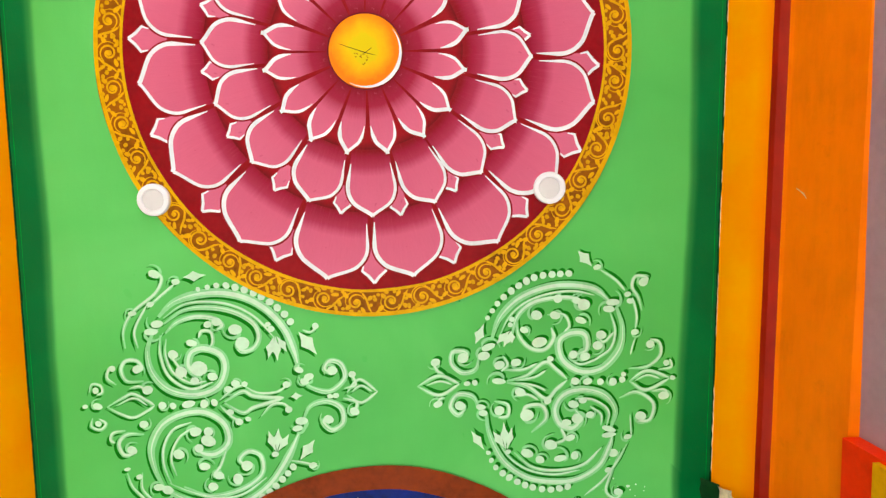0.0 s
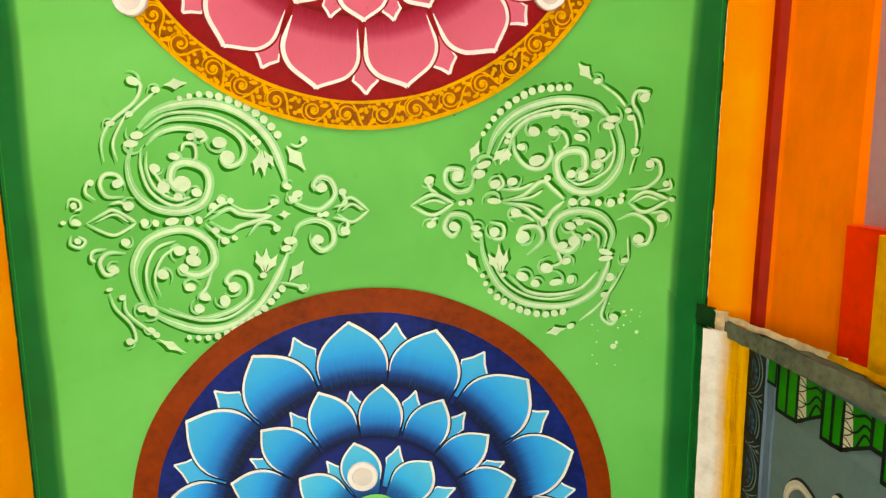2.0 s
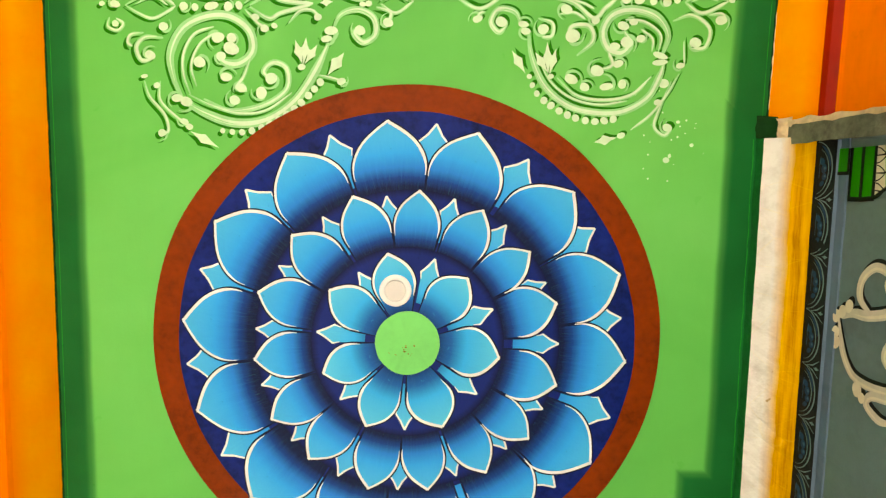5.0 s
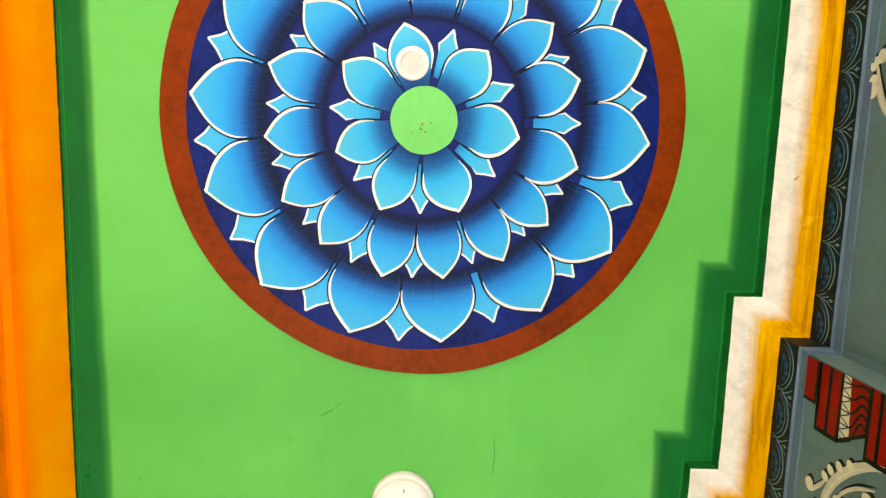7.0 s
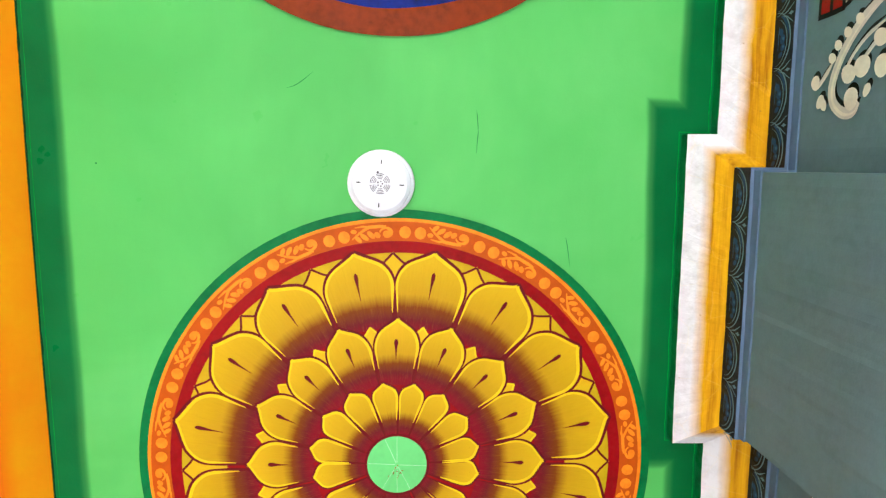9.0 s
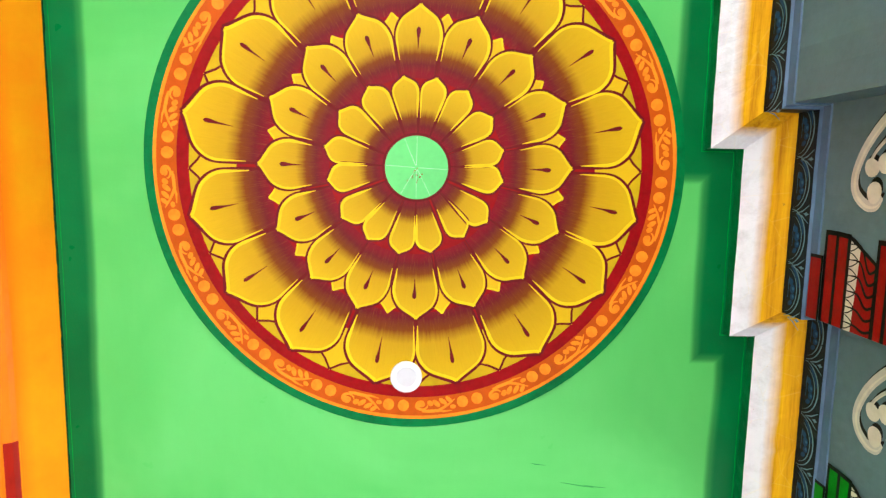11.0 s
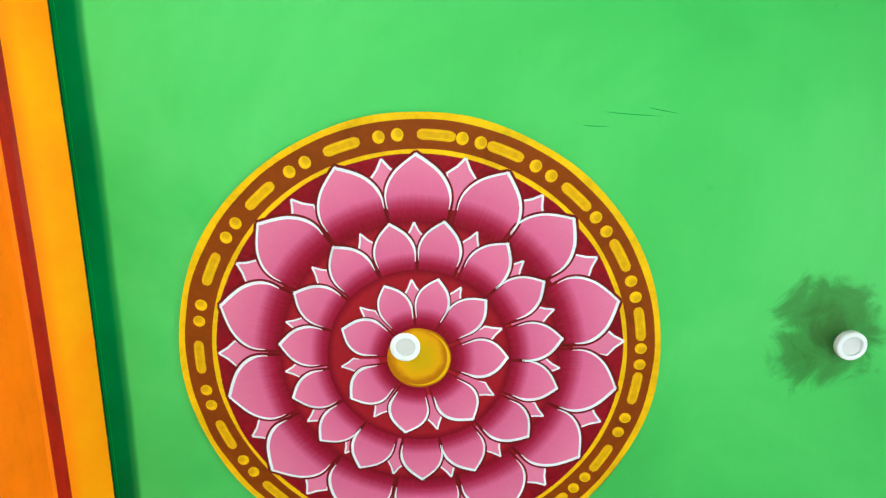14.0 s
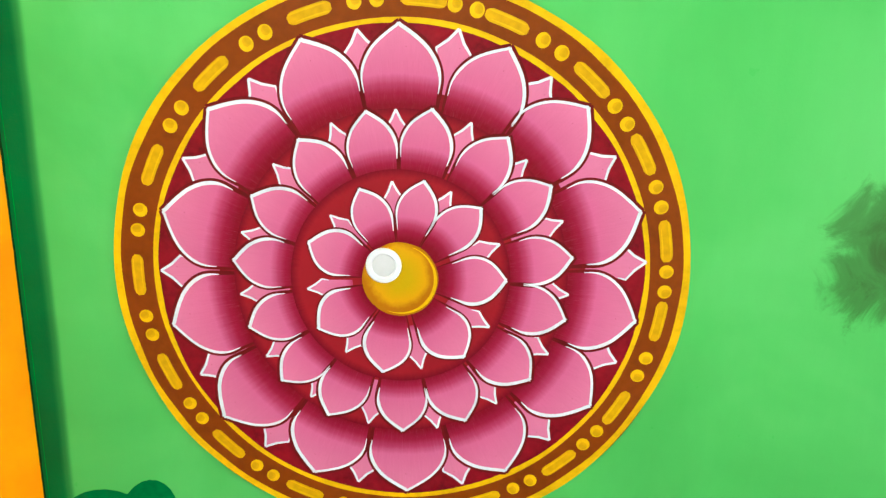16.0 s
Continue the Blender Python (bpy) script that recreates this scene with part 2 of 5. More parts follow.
M_CAP_R = paint("crimson_capital_paint", rgb(132, 9, 12), 0.22, 0.38)
M_CAP_G = paint("leaf_green_capital_paint", rgb(10, 124, 22), 0.2, 0.38)
M_CAP_W = paint("off_white_capital_paint", rgb(204, 198, 182), 0.2, 0.42)
M_FLOOR = paint("pale_granite_floor", rgb(192, 190, 186), 0.12, 0.3)
M_PLAIN = paint("cream_wall_paint", rgb(214, 211, 206), 0.06, 0.55)
M_GROUND = paint("grey_ground", rgb(120, 116, 108), 0.2, 0.8)
M_BROWN = paint("brown_ring_enamel", rgb(122, 60, 8), 0.16, 0.36)
M_RUSSET = paint("russet_ring_enamel", rgb(118, 50, 6), 0.3, 0.34)
M_GOLD_D = paint("brown_gold_ring_paint", rgb(138, 86, 2), 0.4, 0.36)
M_GOLD = paint("gold_ornament_paint", rgb(206, 164, 8), 0.2, 0.36)
M_GOLD_B = paint("bright_gold_line_paint", rgb(222, 182, 2), 0.18, 0.36)
M_GOLD_L = paint("gold_scroll_paint", rgb(208, 162, 10), 0.22, 0.36)
M_WINE = paint("wine_red_ground_paint", rgb(126, 12, 28), 0.2, 0.36)
M_NAVY = paint("navy_ground_paint", rgb(13, 32, 104), 0.5, 0.36)
M_MAROON = paint("maroon_ground_paint", rgb(138, 18, 26), 0.2, 0.36)
M_ROSEGROUND = paint("dull_maroon_ground_paint", rgb(120, 24, 34), 0.35, 0.36)
M_OLIVE_Y = paint("yellow_petal_edge_paint", rgb(226, 196, 30), 0.12, 0.36)
M_LINE_R = paint("dark_maroon_line_paint", rgb(98, 24, 26), 0.2, 0.36)
M_NAVYLINE = paint("blue_black_line_paint", rgb(14, 24, 58), 0.2, 0.36)
M_ORANGE_R = paint("burnt_orange_ring_paint", rgb(184, 86, 26), 0.14, 0.36)
M_PEACH = paint("peach_orange_ornament_paint", rgb(240, 142, 66), 0.2, 0.36)
M_HUBGREEN = paint("light_green_hub_paint", rgb(122, 206, 130), 0.08, 0.36, dirt=0.3)


# ---------------------------------------------------------------- mesh helpers
def mesh_of(name, verts, faces, mats, smooth=False):
    me = bpy.data.meshes.new(name)
    me.from_pydata([tuple(v) for v in verts], [], faces)
    for m in mats if isinstance(mats, (list, tuple)) else [mats]:
        me.materials.append(m)
    me.update()
    if smooth:
        me.polygons.foreach_set("use_smooth", [True] * len(me.polygons))
    return me


def put(name, me, parent=None, m=None, label=""):
    ob = new(name, me)
    if parent is not None:
        ob.parent = parent
    if m is not None:
        ob.matrix_basis = m
    if label:
        ob["label"] = label
    return ob


def part(name, verts, faces, material, parent, label="", m=None, smooth=False):
    return put(name, mesh_of(name, verts, faces, material, smooth), parent, m, label)


def thing(name, label, category, group="", kind="", m=None):
    ob = new(name)
    if m is not None:
        ob.matrix_basis = m
    return tagged(ob, label, category, group, kind)


def box(x0, y0, z0, x1, y1, z1):
    v = [(x, y, z) for z in (z0, z1) for y in (y0, y1) for x in (x0, x1)]
    f = [(0, 2, 3, 1), (4, 5, 7, 6), (0, 1, 5, 4), (2, 6, 7, 3), (0, 4, 6, 2), (1, 3, 7, 5)]
    return v, f


def joined(*pieces):
    verts, faces = [], []
    for v, f in pieces:
        n = len(verts)
        verts += list(v)
        faces += [tuple(i + n for i in q) for q in f]
    return verts, faces


def structure(name, shape, material, label="", category=""):
    ob = put(name, mesh_of(name, *shape, material))
    return tagged(ob, label, category, kind="structure")


def ribbon(points, widths, z=0.0):
    """A brush stroke through 2D points with a width at each."""
    pts = [Vector(p) for p in points]
    verts = []
    for i, p in enumerate(pts):
        a, b = pts[max(0, i - 1)], pts[min(len(pts) - 1, i + 1)]
        d = (b - a)
        d = d.normalized() if d.length > 1e-9 else Vector((1, 0))
        n = Vector((-d.y, d.x)) * widths[i] / 2
        verts += [(p.x + n.x, p.y + n.y, z), (p.x - n.x, p.y - n.y, z)]
    return verts, [(2 * i, 2 * i + 1, 2 * i + 3, 2 * i + 2) for i in range(len(pts) - 1)]


def blob(cx, cy, rx, ry=None, turn=0.0, n=18, z=0.0, bulge=0.0):
    """A filled dab of paint."""
    ry = ry or rx
    c, s = math.cos(turn), math.sin(turn)
    ring = []
    for i in range(n):
        a = 2 * math.pi * i / n
        u, v = rx * math.cos(a) * (1 + bulge * math.cos(a)), ry * math.sin(a)
        ring.append((cx + u * c - v * s, cy + u * s + v * c, z))
    return ring, [tuple(range(n))]


def spiral(cx, cy, r0, r1, a0, a1, n=40, sx=1.0, sy=1.0, ease=1.0):
    out = []
    for i in range(n + 1):
        t = i / n
        a, r = radians(a0 + (a1 - a0) * t), r0 + (r1 - r0) * t ** ease
        out.append((cx + sx * r * math.cos(a), cy + sy * r * math.sin(a)))
    return out


def taper(n, w, a=0.25, b=0.25, low=0.25):
    """Widths of a stroke that swells from thin ends."""
    out = []
    for i in range(n):
        t = i / (n - 1)
        k = min(1, low + (1 - low) * t / a if a else 1, low + (1 - low) * (1 - t) / b if b else 1)
        out.append(w * k)
    return out


def annulus(r0, r1, n=128, z=0.0, wob=0.0, seed=0):
    v = []
    for i in range(n):
        a = 2 * math.pi * i / n
        k = wob * noise.noise((math.cos(a) * 3 + seed, math.sin(a) * 3, seed))
        k2 = wob * noise.noise((math.cos(a) * 5 + seed, math.sin(a) * 5, seed + 7))
        v += [((r0 + k2) * math.cos(a), (r0 + k2) * math.sin(a), z), ((r1 + k) * math.cos(a), (r1 + k) * math.sin(a), z)]
    return v, [(2 * i, 2 * i + 1, (2 * i + 3) % (2 * n), (2 * i + 2) % (2 * n)) for i in range(n)]


def disc(r, n=96, z=0.0, wob=0.0, seed=0):
    v = []
    for i in range(n):
        a = 2 * math.pi * i / n
        k = wob * noise.noise((math.cos(a) * 2 + seed, math.sin(a) * 2, seed))
        v.append(((r + k) * math.cos(a), (r + k) * math.sin(a), z))
    return v, [tuple(range(n))]


# ---------------------------------------------------------------- structure
# unseen floor, made pale so that it throws the lamps' light up
structure("floor", box(-1.2, Y0 - 0.2, -0.12, XE + 0.2, Y1 + 0.3, 0.0), M_FLOOR, "pale polished granite floor of the corridor", "floor")
structure("ceiling", box(LEFT - 0.02, Y0, CEIL, XE, Y1 + 0.2, CEIL + 0.15), M_CEIL, "green enamel painted ceiling with dark green borders", "ceiling")


def beam(name, sign, x0, ya, yb, k, wall):
    """A painted beam under the ceiling: upright face, dark red groove, broad lower face, then the plain wall."""
    ob = thing(name, "orange painted beam with a dark red groove below the ceiling", "beam", kind="structure")
    prof = [(0.0, CEIL), (0.0150, 2.6200), (0.044, 2.565), (0.050, 2.556), (0.064, 2.548), (0.068, 2.540), (0.098, 2.388), (0.112, 2.382)]
    prof = [(d * k, z) for d, z in prof]
    prof[-1] = (wall, 2.382)
    mats = [M_BEAM, M_BEAM, M_RED, M_RED, M_ORANGE, M_ORANGE, M_ORANGE]
    names = ["upper_face", "sloping_face", "groove", "groove_floor", "bevel", "lower_face", "soffit"]
    ys = [ya + (yb - ya) * i / 60 for i in range(61)]

    def sag(y):
        """How far the hand-built beam strays from its straight line."""
        if sign > 0:
            return 0.007 * max(-1.0, min(1.6, (0.30 - y) / 0.4))
        return 0.009 * math.exp(-((y - 1.9) / 0.7) ** 2) + 0.003 * math.exp(-((y - 3.0) / 0.5) ** 2) - 0.004 * (y > 3.3) * min(1, (y - 3.3) / 0.4)
    ys2 = [ya + (yb - ya) * i / 900 for i in range(901)]
    for k2 in range(len(prof) - 1):
        v = []
        for y in ys:
            for d, z in (prof[k2], prof[k2 + 1]):
                j = sag(y) + 0.0016 * noise.noise((y * 9, d * 40, z * 30 + sign)) if 0 < d else sag(y) + 0.0012 * noise.noise((y * 14, 3, sign))
                v.append((x0 + sign * (d + j), y, z + (j - sag(y) if d > 0 else 0)))
        face = part(names[k2], v, [(2 * i, 2 * i + 1, 2 * i + 3, 2 * i + 2) for i in range(60)], [mats[k2], M_ORANGE], ob)
        if mats[k2] is M_RED and sign < 0:      # the outer beam's groove was left orange along most of its length
            for i, p in enumerate(face.data.polygons):
                p.material_index = 1 if ys[i] < 2.85 else 0
    e = [(x0 + sign * sag(y) - sign * (0.0015 + 0.0012 * noise.noise((y * 31, sign, 5))), y) for y in ys2]
    part("edge_line", *ribbon(e, [0.0045 + 0.003 * noise.noise((y * 47, sign, 9)) for y in ys2], CEIL - 0.0009), M_BLACKGREEN, ob, "dark edge line")
    # flat paler strip: the light caught by the plaster seam, put in as colour
    e = [(x0 + sign * sag(y) - sign * (0.0105 + 0.002 * noise.noise((y * 3, sign, 15))), y) for y in ys2]
    part("seam", *ribbon(e, [0.0014 + 0.001 * noise.noise((y * 23, sign, 19)) for y in ys2], CEIL - 0.0009), M_SEAM_LIGHT, ob, "pale green seam")
    if sign > 0:
        chips = []
        for k in range(150):
            y = ya + (yb - ya) * k / 150
            w = noise.noise((y * 5.3, 2.0, 31)) + 0.5 * noise.noise((y * 37, 2.0, 33))
            if w > -0.05:
                pts = [(x0 + sag(q) - 0.0006 + 0.0012 * noise.noise((q * 61, 4, 8)), q) for q in (y, y + 0.006, y + 0.013, y + 0.020, y + 0.026)]
                chips.append(ribbon(pts, [0.0004, 0.0016 + 0.002 * max(0, w), 0.0012 + 0.003 * max(0, w), 0.0018, 0.0004], CEIL - 0.0016 - 0.00001 * (k % 7)))
        part("chipped_edge", *joined(*chips), M_CREAM, ob, "cream chipped paint edge")
    return ob


beam("beam_outer", -1, LEFT, Y0, Y1 + 0.1, 0.88, 0.200)
beam("beam_inner", 1, RIGHT, Y0, 0.625, 1.0, 0.122)

# unseen outer wall with assumed window openings, ends and the far wall
outer = []
edges = [Y0 - 0.2] + [v for wy in WINDOWS for v in (wy - 0.55, wy + 0.55)] + [Y1 + 0.3]
for a, b in zip(edges[::2], edges[1::2]):
    outer.append(box(-0.98, a, 0, -0.875, b, 2.382))
for wy in WINDOWS:
    outer += [box(-0.98, wy - 0.55, 0, -0.875, wy + 0.55, 0.4), box(-0.98, wy - 0.55, 1.9, -0.875, wy + 0.55, 2.382)]
outer.append(box(-0.98, Y0 - 0.2, 2.382, -0.88, Y1 + 0.3, CEIL + 0.15))
structure("wall_outer", joined(*outer), M_PLAIN, "unseen cream outer wall with assumed window openings", "wall")
structure("wall_inner", box(RIGHT + 0.112, Y0 - 0.2, 0, RIGHT + 0.3, 0.624, CEIL + 0.1), M_MAUVE, "mauve painted wall below the orange beam", "wall")
structure("wall_back", box(-1.0, Y0 - 0.2, 0, 1.0, Y0, CEIL + 0.15), M_PLAIN, "cream end wall", "wall")
# unseen wall; mauve is picked so that less light bounces onto the ceiling
structure("wall_front", box(-1.0, Y1 + 0.1, 0, XE + 0.2, Y1 + 0.3, CEIL + 0.15), M_MAUVE, "unseen end wall in light-damping mauve", "wall")
structure("wall_side_end", box(XE, 2.9, 0, XE + 0.2, Y1 + 0.3, CEIL + 0.15), M_PLAIN, "cream end wall", "wall")


def swept(d0, z0, d1, z1, step=0.012):
    """A band of the cornice that follows the stepped plan between two points of its profile, with mitred corners."""
    v, f = [], []
    for (xa, ya, sa), (xb, yb, sb) in zip(STEPS, STEPS[1:]):
        n = max(1, int(math.hypot(xb - xa, yb - ya) / step)) if xa < 1 and xb < 1 else 8
        n0 = len(v)
        for i in range(n + 1):
            t = i / n
            for d, z in ((d0, z0), (d1, z1)):
                x, y = xa + (xb - xa) * t + d, ya + (yb - ya) * t + d * (sa + (sb - sa) * t)
                j = 0.0016 * noise.noise((x * 17, y * 17, z * 11)) + 0.0013 * noise.noise((x * 70, y * 70, z * 30))
                v.append((x + j, y, z + (j if z < CEIL - 0.001 else 0)))
        f += [(n0 + 2 * i, n0 + 2 * i + 1, n0 + 2 * i + 3, n0 + 2 * i + 2) for i in range(n)]
    return v, f


structure("wall_core", box(0.79, 0.66, 0, XE, 2.95, CEIL), M_PLAIN, "plain core of the shrine behind its painted face", "wall")
structure("ground", box(-60, -60, -0.4, 60, 60, -0.13), M_GROUND, "plain grey ground outside", "ground")
cornice = thing("cornice", "stepped plaster cornice painted white, yellow and blue", "cornice", kind="structure")
part("lip", *swept(0, CEIL, 0, 2.622), M_DKGREEN, cornice, "dark green lip")
# the seam's highlight above the lip, also a strip of paler colour
part("seam", *swept(-0.0060, 2.6492, -0.0042, 2.6492), M_SEAM_LIGHT, cornice, "pale green seam")
part("cove", *swept(0, 2.622, 0.062, 2.560), M_COVE, cornice, "white and yellow sloping cove")
part("frieze", *swept(0.062, 2.560, 0.062, 2.500), M_FRIEZE, cornice, "blue-black frieze with scallops")
part("ledge", *swept(0.062, 2.500, 0.067, 2.498), M_BLUE, cornice)
part("band", *swept(0.067, 2.498, 0.067, 2.478), M_BLUE, cornice, "slate blue band")
shrine = structure("wall_shrine", swept(0.070, 2.478, 0.070, 0.0), M_SHRINE, "grey-green painted shrine wall with stepped plan", "wall")
part("wall_edge", *swept(0.067, 2.478, 0.070, 2.4775), M_BLUE, cornice)


# ---------------------------------------------------------------- painted lotus medallions
def petal_half(s, shoulder=0.42, power=2.3):
    """Half width of a petal, as a share of its sector, at the share s of its length."""
    if s <= shoulder:
        return 0.99
    t = (s - shoulder) / (1 - shoulder)
    body = 0.99 * max(0.0, 1 - t ** power) ** (0.86 if power > 2.1 else 0.96)
    u = max(0.0, (t - 0.62) / 0.38)
    return body * (1 - (0.42 if power > 2.1 else 0.12) * u * u * (3 - 2 * u))


def petal_shape(n, r0, r1, z, rows=18, shoulder=0.42, power=2.3, lean=0.0, fat=1.0):
    a = math.pi / n * fat
    verts, faces = [], []
    for i in range(rows + 1):
        s = i / rows
        r = r0 + (r1 - r0) * s
        w = a * petal_half(s, shoulder, power) * 0.975
        for u in (-1, -0.5, 0, 0.5, 1):
            th = u * w + lean * s * s * a
            verts.append((r * math.cos(th), r * math.sin(th), z))
    for i in range(rows):
        for k in range(4):
            b = 5 * i + k
            faces.append((b, b + 1, b + 6, b + 5))
    return verts, faces


def petal_edge(n, r0, r1, z, s0, w, rows=26, shoulder=0.42, power=2.3, lean=0.0, inset=0.4, fat=1.0):
    """The painted outline along the outer part of a petal, one stroke on either side that meet in the tip."""
    a = math.pi / n * fat
    pieces = []
    for side in (-1, 1):
        pts, wid = [], []
        for i in range(rows + 1):
            s = s0 + (1 - s0) * i / rows
            r = r0 + (r1 - r0) * s
            th = side * a * petal_half(s, shoulder, power) * 0.975
            th -= side * min(abs(th), w * inset / r)
            th += lean * s * s * a
            pts.append((r * math.cos(th), r * math.sin(th)))
            t = i / rows
            wid.append(w * min(1, 0.2 + 2.2 * t) * (1 + 0.15 * side))
        pieces.append(ribbon(pts, wid, z))
    return joined(*pieces)


def gap_shape(n, ra, rb, z, wide=0.42):
    """The tip of a hidden petal that shows between two others."""
    a = math.pi / n * wide
    rm = ra + (rb - ra) * 0.66
    pts = [(ra, -0.8 * a), (rm - 0.012, -0.86 * a), (rm, -a), (rm + 0.4 * (rb - rm), -0.42 * a), (rb, 0), (rm + 0.4 * (rb - rm), 0.42 * a), (rm, a), (rm - 0.012, 0.86 * a), (ra, 0.8 * a)]
    return [(r * math.cos(t), r * math.sin(t), z) for r, t in pts], [tuple(range(9))]


def gap_edge(n, ra, rb, z, w, wide=0.42):
    a = math.pi / n * wide
    rm = ra + (rb - ra) * 0.66
    pieces = []
    for side in (-1, 1):
        pts = [(rm - 0.014, side * a * 0.82), (rm - 0.001, side * a * 0.94), (rm + 0.4 * (rb - rm), side * 0.40 * a), (rb - 0.002, 0)]
        pieces.append(ribbon([(r * math.cos(t), r * math.sin(t)) for r, t in pts], [w * 0.4, w * 0.9, w, w], z))
    return joined(*pieces)


def petal_ring(parent, tag, n, phase, r0, r1, material, line, edge, level, edge_w=0.0075, s0=0.36, shoulder=0.42, power=2.3,
               gap=None, gap_mat=None, gap_w=0.42, dark_w=0.0042, slit=None, fat=1.0, angles=None, gaps=None, gap_line=None):
    """One ring of petals, each with its outlines, and the tips that show between them."""
    z = -0.0004 * level
    rnd = random.Random(tag)
    shapes = []
    for lean in (-0.06, 0.0, 0.07):
        shapes.append((mesh_of("petal", *petal_shape(n, r0, r1, z, lean=lean, shoulder=shoulder, power=power, fat=fat), material),
                       mesh_of("petal_line", *petal_edge(n, r0, r1 + dark_w * 0.6, z - 0.0002, 0.02, dark_w, lean=lean, shoulder=shoulder, power=power, inset=0.1, fat=fat), line),
                       mesh_of("petal_edge", *petal_edge(n, r0, r1, z - 0.0004, s0, edge_w, lean=lean, shoulder=shoulder, power=power, inset=0.62, fat=fat), edge)))
    if gap:
        gm = mesh_of("petal_tip", *gap_shape(n, *gap, z + 0.0002, gap_w), gap_mat or material)
        ge = mesh_of("tip_edge", *gap_edge(n, *gap, z + 0.0001, edge_w * 0.8, gap_w), gap_line or edge)
    sm = None
    if slit:
        run = slit[1] - slit[0]
        sv, sf = ribbon([(slit[0], 0), (slit[0] + 0.5 * run, 0), (slit[0] + 0.8 * run, 0.0006), (slit[0] + 0.93 * run, 0.0006), (slit[1], 0.0004)], [0.0008, 0.0036, 0.0078, 0.0070, 0.0012], z - 0.0006)
        sm = mesh_of("petal_slit", sv, sf, line)
    reach = [b / r1 for a, b in angles] if angles else [rnd.uniform(0.985, 1.012) for i in range(n)]
    at = [a for a, b in angles] if angles else [phase + 360 * i / n + rnd.uniform(-0.9, 0.9) for i in range(n)]
    for i in range(n):
        before, after = at[i - 1] - (360 if i == 0 else 0), at[(i + 1) % n] + (360 if i == n - 1 else 0)
        room = (after - before) / 2 / (360 / n)
        k = reach[i]
        m = Matrix.Rotation(radians(at[i] - 90), 4, 'Z') @ Matrix.Diagonal((k, k * min(1.12, max(0.88, room)), 1, 1))
        pm, lm, em = shapes[rnd.randrange(3)]
        p = put("petal", pm, parent, m)
        put("petal_line", lm, p)
        put("petal_edge", em, p)
        if sm:
            put("petal_slit", sm, p)
        if gap:
            turn, size = gaps[i] if gaps else ((at[i] + after) / 2 + rnd.uniform(-1, 1), gap[1])
            g = put("petal_tip", gm, parent, Matrix.Rotation(radians(turn - 90), 4, 'Z') @ Matrix.Diagonal((size / gap[1], size / gap[1], 1, 1)))
            put("tip_edge", ge, g)


def medallion(label, y):
    return thing("lotus_medallion", label, "ceiling painting", "lotus medallions on the ceiling", m=Matrix.Translation((0, y, CEIL - 0.0038)))


def ring_part(parent, name, r0, r1, material, level, wob=0.002, seed=0, label=""):
    return part(name, *annulus(r0, r1, 144, -0.0004 * level, wob, seed), material, parent, label)


PINK = [(0.0, rgb(118, 10, 26)), (0.12, rgb(122, 12, 30)), (0.20, rgb(136, 30, 54)), (0.34, rgb(154, 52, 80)), (0.46, rgb(188, 96, 124)), (1.0, rgb(195, 105, 133))]
PINK_S = [(0.0, rgb(120, 16, 36)), (0.28, rgb(142, 36, 62)), (0.50, rgb(188, 96, 124)), (1.0, rgb(198, 108, 136))]
ROSE = [(0.0, rgb(114, 14, 28)), (0.15, rgb(118, 16, 36)), (0.27, rgb(136, 32, 58)), (0.37, rgb(162, 62, 96)), (0.48, rgb(194, 104, 142)), (1.0, rgb(206, 124, 158))]
SKY = [(0.0, rgb(10, 15, 42)), (0.18, rgb(12, 22, 64)), (0.29, rgb(16, 60, 130)), (0.42, rgb(30, 124, 210)), (0.60, rgb(54, 158, 232)), (1.0, rgb(84, 184, 242))]
SKY_S = [(0.0, rgb(14, 34, 88)), (0.26, rgb(24, 96, 170)), (0.50, rgb(60, 168, 232)), (1.0, rgb(96, 196, 240))]
LEMON = [(0.0, rgb(120, 18, 34)), (0.13, rgb(100, 26, 32)), (0.29, rgb(116, 62, 14)), (0.45, rgb(186, 150, 2)), (1.0, rgb(208, 174, 2))]

# the red and pink medallion with the gold scroll ring
m1 = medallion("red and pink painted lotus medallion with a gold scroll ring", -0.272)
part("ground", *disc(0.505, 128, 0, 0.001), M_WINE, m1, "wine red ground")
ring_part(m1, "ring", 0.456, 0.508, M_GOLD_D, 1, 0.002, 1, "dark gold scrollwork ring")
ring_part(m1, "ring_line", 0.500, 0.508, M_GOLD, 2, 0.0015, 2)
ring_part(m1, "ring_line", 0.4545, 0.460, M_GOLD, 2, 0.0015, 3)
petal_ring(m1, "m1a", 16, 11.25, 0.262, 0.442, petal_paint("pink_outer_petal", 0.285, 0.44, PINK, 0.02), M_WINE, M_WHITE, 3, 0.0072, shoulder=0.58, gap=(0.375, 0.448), gap_mat=petal_paint("pink_tip", 0.2, 0.4, PINK), gap_w=0.30, dark_w=0.005, angles=[(14.4, 0.44), (36.7, 0.44), (59, 0.44), (81.3, 0.44), (103.6, 0.447), (125.1, 0.44), (146.5, 0.442), (168.4, 0.437), (192.1, 0.44), (216.1, 0.436), (240.2, 0.433), (262.9, 0.431), (285.2, 0.44), (307.5, 0.44), (329.8, 0.44), (352.1, 0.44)], gaps=[(26.4, 0.445), (48.9, 0.445), (71.5, 0.445), (94, 0.448), (115.2, 0.455), (136.2, 0.443), (158.3, 0.439), (179.4, 0.444), (205.2, 0.437), (227.4, 0.439), (250, 0.439), (273.9, 0.445), (296.4, 0.445), (318.9, 0.445), (341.4, 0.445), (3.9, 0.445)])
